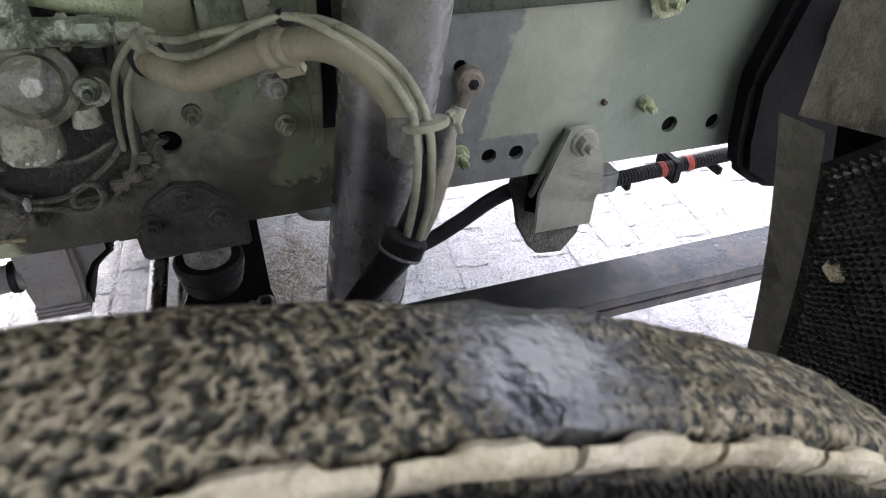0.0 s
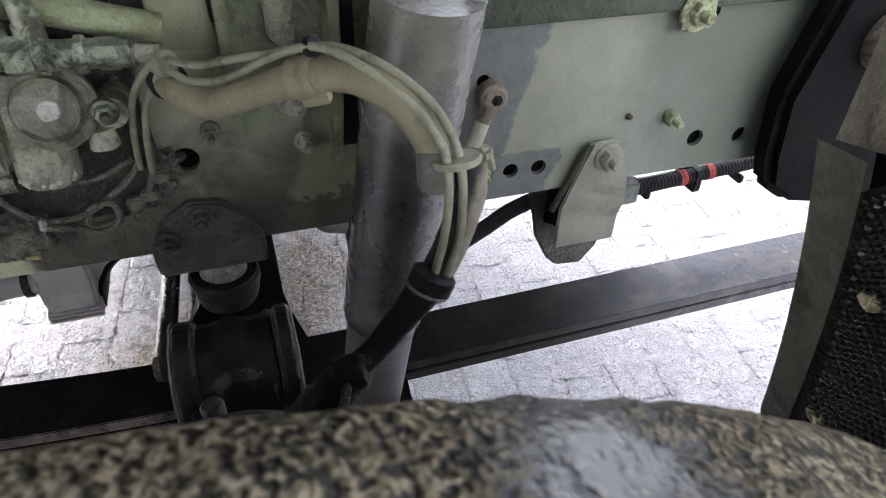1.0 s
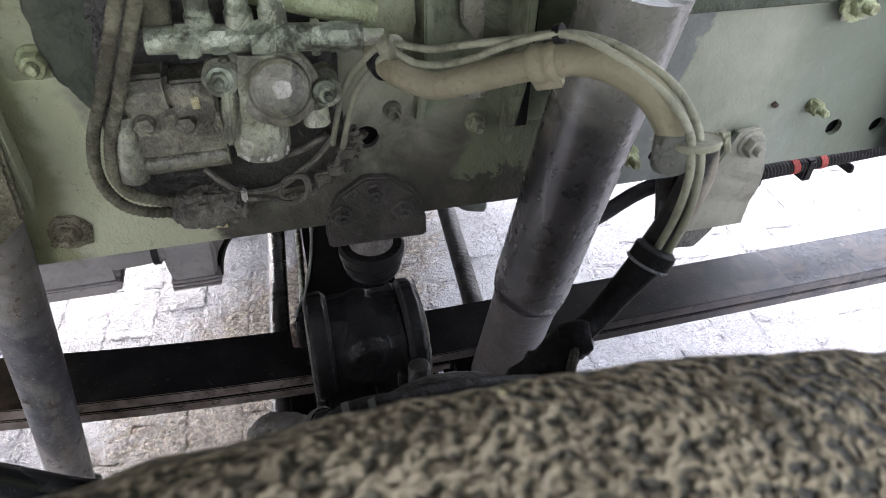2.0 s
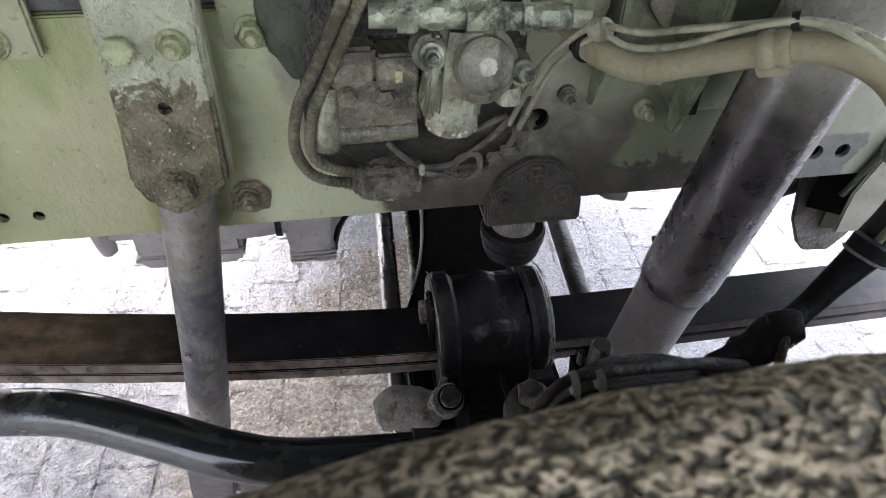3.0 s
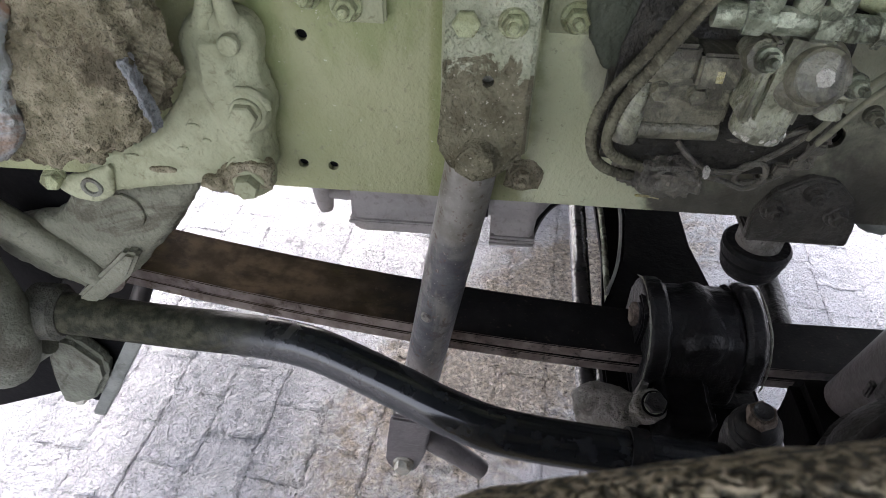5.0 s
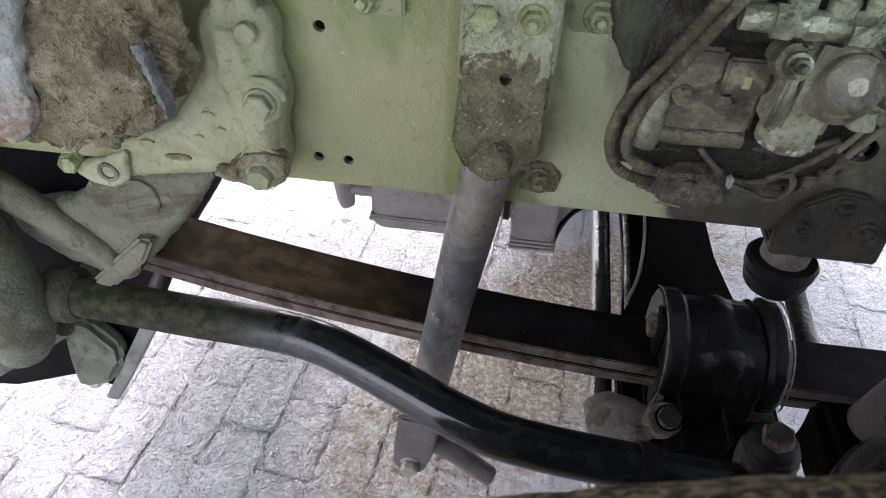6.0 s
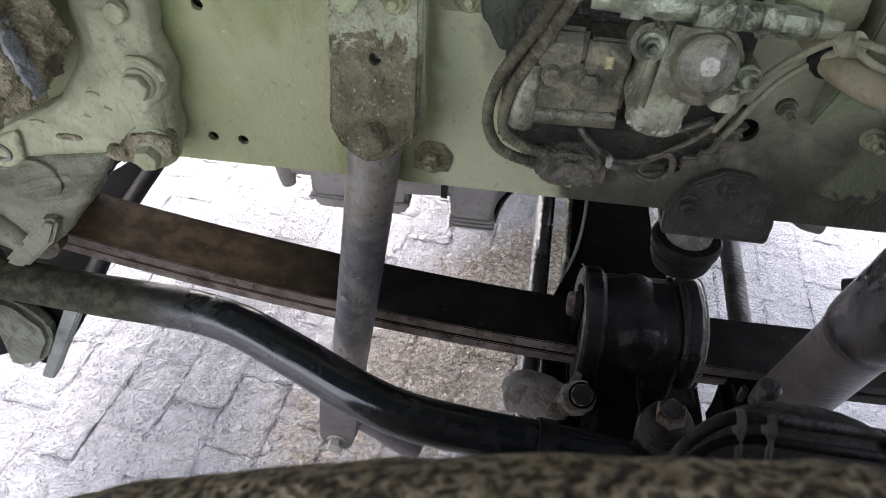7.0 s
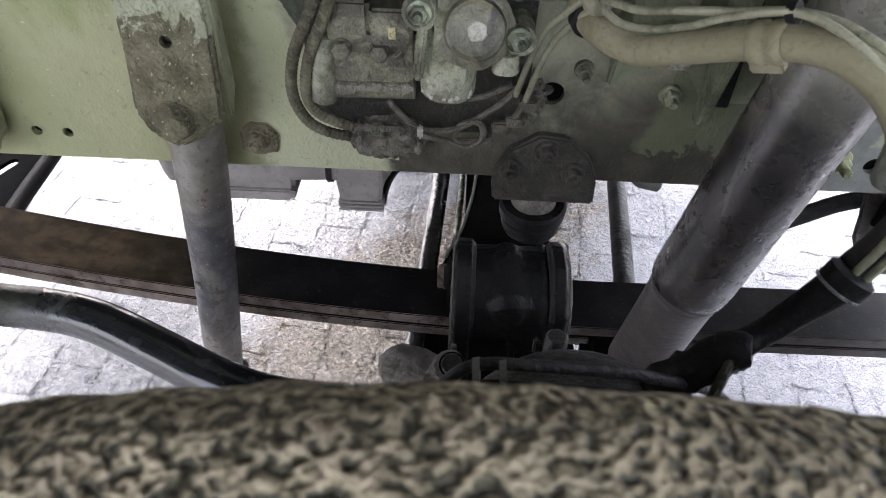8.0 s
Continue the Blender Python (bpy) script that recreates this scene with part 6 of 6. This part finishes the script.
for j in range(rows):
    for i in range(cols):
        u = 0.070 + 0.915 * (i + 0.5 * (j % 2)) / cols
        v = (guard_top(u) + 0.025) * (1 - (j + 0.5) / rows) + 1.54 * (j + 0.5) / rows
        p = flap_point(u, v) + Vector((-0.002, 0, 0))
        du = (flap_point(u + 0.01, v) - flap_point(u, v)).normalized()
        dv = (flap_point(u, v + 0.01) - flap_point(u, v)).normalized()
        nrm = du.cross(dv)
        if nrm.x > 0:
            nrm = -nrm
        a, b = du * 0.0038, dv * 0.0027
        base = [nub.verts.new(p + s * a + t * b) for s, t in ((-1, -1), (1, -1), (1, 1), (-1, 1))]
        top = [nub.verts.new(p + s * a * 0.5 + t * b * 0.45 + nrm * (0.0012 if j < 1 or u < 0.118 else 0.0042)) for s, t in ((-1, -1), (1, -1), (1, 1), (-1, 1))]
        nub.faces.new(top)
        for k in range(4):
            nub.faces.new((base[k], base[(k + 1) % 4], top[(k + 1) % 4], top[k]))
nubs = part("nub_relief", nub, FLAP, flap, "rows of small raised rubber nubs")
tagged(nubs, kind="stuff")
for u, v in ((0.17, 0.34), (0.14, 0.82), (0.12, 1.22)):
    part("mud_splash", rough(lathe([(0.012, 0), (0.010, 0.004), (0, 0.006)], flap_point(u, v) + Vector((-0.001, 0, 0)), (-1, 0, 0.3), 12), 0.005, 70), MUD, flap, "splash of dry mud")

# ---- front wheel ----
WX, WY, WR, WZ = 0.685, -0.682, 0.655, 0.680
wheel = thing("truck_tyre", (WX, WY, 0.0), "large mud-crusted truck tyre standing on the paving", "tyre")


def tyre_mesh():
    prof = []  # (across, radius): from the inner bead over the crown to the outer bead
    for a in range(0, 9):
        t = a / 8
        prof.append((0.118 + 0.042 * math.sin(t * math.pi * 0.55), 0.30 + 0.27 * t))
    for a in range(0, 11):
        t = radians(-8 + 98 * a / 10)
        prof.append((0.108 + 0.052 * math.cos(t), WR - 0.055 + 0.055 * math.sin(t)))
    prof += [(0.090, WR + 0.001), (0.078, WR + 0.001), (0.073, WR - 0.003), (0.070, WR - 0.016), (0.0605, WR - 0.022)]
    prof += [(0.057, WR - 0.024), (0.046, WR - 0.024), (0.042, WR - 0.004), (0.0, WR), (-0.048, WR - 0.004), (-0.052, WR - 0.018), (-0.066, WR - 0.016), (-0.070, WR), (-0.108, WR)]
    for a in range(0, 11):
        t = radians(90 - 98 * a / 10)
        prof.append((-0.108 - 0.052 * math.cos(t), WR - 0.055 + 0.055 * math.sin(t)))
    prof += [(-0.15, 0.5), (-0.12, 0.30)]
    bm = bmesh.new()
    n = 540
    rings = []
    for i in range(n):
        th = 2 * math.pi * i / n
        ring = []
        for w, r in prof:
            q = Vector((math.cos(th) * 9, math.sin(th) * 9, w * 14))
            lump = noise.fractal(q * 3.0, 0.9, 2.0, 3) * 0.0030 if r > 0.56 else 0
            ring.append(bm.verts.new((WX + (r + lump) * math.cos(th), WY + w, WZ + (r + lump) * math.sin(th))))
        rings.append(ring)
    for i in range(n):
        a, b = rings[i], rings[(i + 1) % n]
        for j in range(len(prof) - 1):
            bm.faces.new((a[j], a[j + 1], b[j + 1], b[j]))
    return bm


tyre = part("casing", tyre_mesh(), TYRE, wheel)
part("rim", lathe([(0.06, 0.06), (0.20, 0.09), (0.27, 0.06), (0.285, 0.12), (0.305, 0.125), (0.305, -0.12), (0.285, -0.12), (0.27, -0.05), (0.06, -0.02)], (WX, WY, WZ), (0, 1, 0), 60), BODY, wheel)
block_at = [46.15 + 5.15 * i for i in range(16)]
for i, a in enumerate(block_at):
    # mud-filled tread blocks over the crown: a proud middle between two lower shoulders
    bm = bmesh.new()
    secs = []
    for j in range(25):
        u = j / 24
        th = radians(a + 4.80 * u)
        k = 0.0012 * noise.noise(Vector((th * 60, i, 0)))
        d = 1.0 / (1.0 + math.exp(-60 * (u - 0.28 - 0.04 * math.sin(i * 2.1)))) * 1.0 / (1.0 + math.exp(60 * (u - 0.74 + 0.05 * math.sin(i * 1.7))))
        y0 = 0.0648 - 0.0012 * d + k
        rise = k + 0.003 * d - 0.002
        secs.append([bm.verts.new((WX + r * math.cos(th), WY + y, WZ + r * math.sin(th))) for y, r in ((0.0690 + 0.002 * d, WR - 0.020), (0.0690 + 0.002 * d, WR - 0.003 + rise), (0.0672, WR - 0.001 + rise), (y0 + 0.0006, WR - 0.003 + rise), (y0, WR - 0.009))])
    for s0, s1 in zip(secs, secs[1:]):
        for q in range(5):
            bm.faces.new((s0[q], s0[(q + 1) % 5], s1[(q + 1) % 5], s1[q]))
    bm.faces.new(secs[0])
    bm.faces.new(secs[-1][::-1])
    part("tread_block", bm, BEIGE, tyre, "block edge filled with dried beige mud" if i == 0 else "")

part("pebble", rough(lathe([(0.0022, -0.001), (0.0026, 0.001), (0.0015, 0.0028), (0, 0.003)], (0.7046, -0.549, 1.3265), (0.1, 0, 1), 10), 0.0008, 300), YELLOW, wheel, "yellow pebble stuck in the mud")

# ---- unseen boxes in place of cab, engine and far side, added to block light ----
cab = thing("cab_light_block", (0.5, 0.8, 1.45), "unseen dark boxes for cab and engine, added to block light", "cab floor", kind="structure")
part("floor_panel", box(-0.85, 1.55, 0.13, 1.9, 1.32, 1.50, 0.004), BODY, cab)
part("wheel_arch", box(-0.80, 1.30, -0.94, 0.02, 1.60, 1.65, 0.004), BODY, cab)
part("arch_side", box(-0.80, 1.04, 0.0, 0.02, 1.244, 1.60, 0.004), BODY, cab)
part("arch_front", box(-0.85, -0.80, -0.94, 0.02, 1.25, 1.65, 0.004), BODY, cab)
# hidden boxes that keep light off the spring and axle
part("engine", box(-0.25, 1.15, 0.22, 0.80, 0.86, 1.32, 0.01), BODY, cab)
part("sump_light_block", box(0.56, 1.15, 0.47, 0.80, 0.66, 0.861, 0.01), BODY, cab)
part("gearbox_light_block", box(1.15, 1.60, 0.30, 0.70, 0.80, 1.20, 0.01), BODY, cab)
# unseen bar added to cut the light from the front
part("bumper", box(-1.20, -1.05, -0.80, 1.70, 0.48, 0.72, 0.01), BODY, cab)
# unseen far rail and wheel, added to darken the ground between
far_rail = thing("far_rail_light_block", (0.5, 0.88, 0.98), "unseen dark strip for the opposite rail, added to block light", "chassis rail", kind="structure")
part("web", box(-0.62, 3.2, 0.880, 0.888, 0.981, 1.24, 0.002), BODY, far_rail)
far_wheel = thing("far_wheel_light_block", (WX, 1.56, 0.0), "unseen dark wheel added to block light from the far side", "wheel", kind="structure")
part("tyre", lathe([(0.30, -0.13), (0.56, -0.16), (0.62, -0.15), (0.655, -0.11), (0.655, 0.11), (0.62, 0.15), (0.56, 0.16), (0.30, 0.13)], (WX, 1.56, WZ), (0, 1, 0), 72), RUBBER, far_wheel)



# ---- paving ----
def sett_mesh(lx, ly, k, nx, ny):
    """A cleft paving stone with a wavering outline, rounded edges and a lumpy face."""
    bm = bmesh.new()
    top = []
    for j in range(ny + 1):
        row = []
        for i in range(nx + 1):
            u, v = 2 * i / nx - 1, 2 * j / ny - 1
            wx = 0.007 * noise.noise(Vector((v * 1.6, k * 7.7, u * 0.5))) + 0.0045 * noise.noise(Vector((v * 7.0, k * 7.7, u)))
            wy = 0.008 * noise.noise(Vector((u * 1.5, k * 3.1 + 40, v * 0.5))) + 0.0045 * noise.noise(Vector((u * 6.0, k * 3.1 + 40, v)))
            x, y = u * (lx / 2 - 0.0005) + wx, v * (ly / 2 - 0.0005) + wy
            rim = max(abs(u) ** 16, abs(v) ** 20)
            p = Vector((x, y, k * 1.7))
            h = 0.0030 * noise.noise(p * 16) + 0.0042 * noise.fractal(p * 46, 0.7, 2.0, 3) - 0.0007 * rim
            row.append(bm.verts.new((x, y, h)))
        top.append(row)
    for a, b in zip(top, top[1:]):
        for i in range(nx):
            bm.faces.new((a[i], a[i + 1], b[i + 1], b[i]))
    rim = [top[0][i] for i in range(nx + 1)] + [top[j][nx] for j in range(1, ny + 1)] + [top[ny][i] for i in range(nx - 1, -1, -1)] + [top[j][0] for j in range(ny - 1, 0, -1)]
    low = [bm.verts.new((v.co.x, v.co.y, -0.03)) for v in rim]
    for i in range(len(rim)):
        k2 = (i + 1) % len(rim)
        bm.faces.new((rim[i], low[i], low[k2], rim[k2]))
    bmesh.ops.recalc_face_normals(bm, faces=bm.faces)
    me = bpy.data.meshes.new("sett")
    bm.to_mesh(me)
    bm.free()
    me.materials.append(STONE)
    for p in me.polygons:
        p.use_smooth = abs(p.normal.z) > 0.5
    return me


PX, PY, TURN_P = 0.140, 0.215, radians(-5)
setts = [sett_mesh(PX, PY, k, 14, 20) for k in range(10)]
coarse = [sett_mesh(PX, PY, k, 6, 9) for k in range(10)]
rng = random.Random(4)
near, far = [], []
for i in range(-40, 46):
    for j in range(-26, 30):
        px, py = i * PX, (j + 0.5 * (i % 2)) * PY
        x = 0.8 + px * math.cos(TURN_P) - py * math.sin(TURN_P)
        y = 0.6 + px * math.sin(TURN_P) + py * math.cos(TURN_P)
        if -1.6 < x < 3.8 and -0.9 < y < 3.4:
            (near if -0.75 < x < 2.35 and -0.05 < y < 2.05 else far).append((x, y))
near.sort(key=lambda p: abs(p[0] - 0.7) + abs(p[1] - 0.6))
far += near[290:]
for x, y in near[:290]:
    ob = new("sett", setts[rng.randrange(10)])
    ob.parent = yard
    ob.location = (x - 0.5, y - 0.5, rng.uniform(-0.001, 0.001))
    ob.rotation_euler = (rng.uniform(-0.007, 0.007), rng.uniform(-0.006, 0.006), TURN_P + rng.choice((0, math.pi)) + rng.uniform(-0.03, 0.03))
vs, fs = [], []
for x, y in far:
    me = coarse[rng.randrange(10)]
    m = Matrix.Translation((x - 0.5, y - 0.5, rng.uniform(-0.003, 0.003))) @ Matrix.Rotation(TURN_P, 4, "Z")
    o = len(vs)
    vs += [tuple(m @ v.co) for v in me.vertices]
    fs += [tuple(o + i for i in p.vertices) for p in me.polygons]
me = bpy.data.meshes.new("outer_setts")
me.from_pydata(vs, [], fs)
me.materials.append(STONE)
me.shade_smooth()
outer = tagged(new("outer_setts", me), kind="stuff")
outer.parent = yard
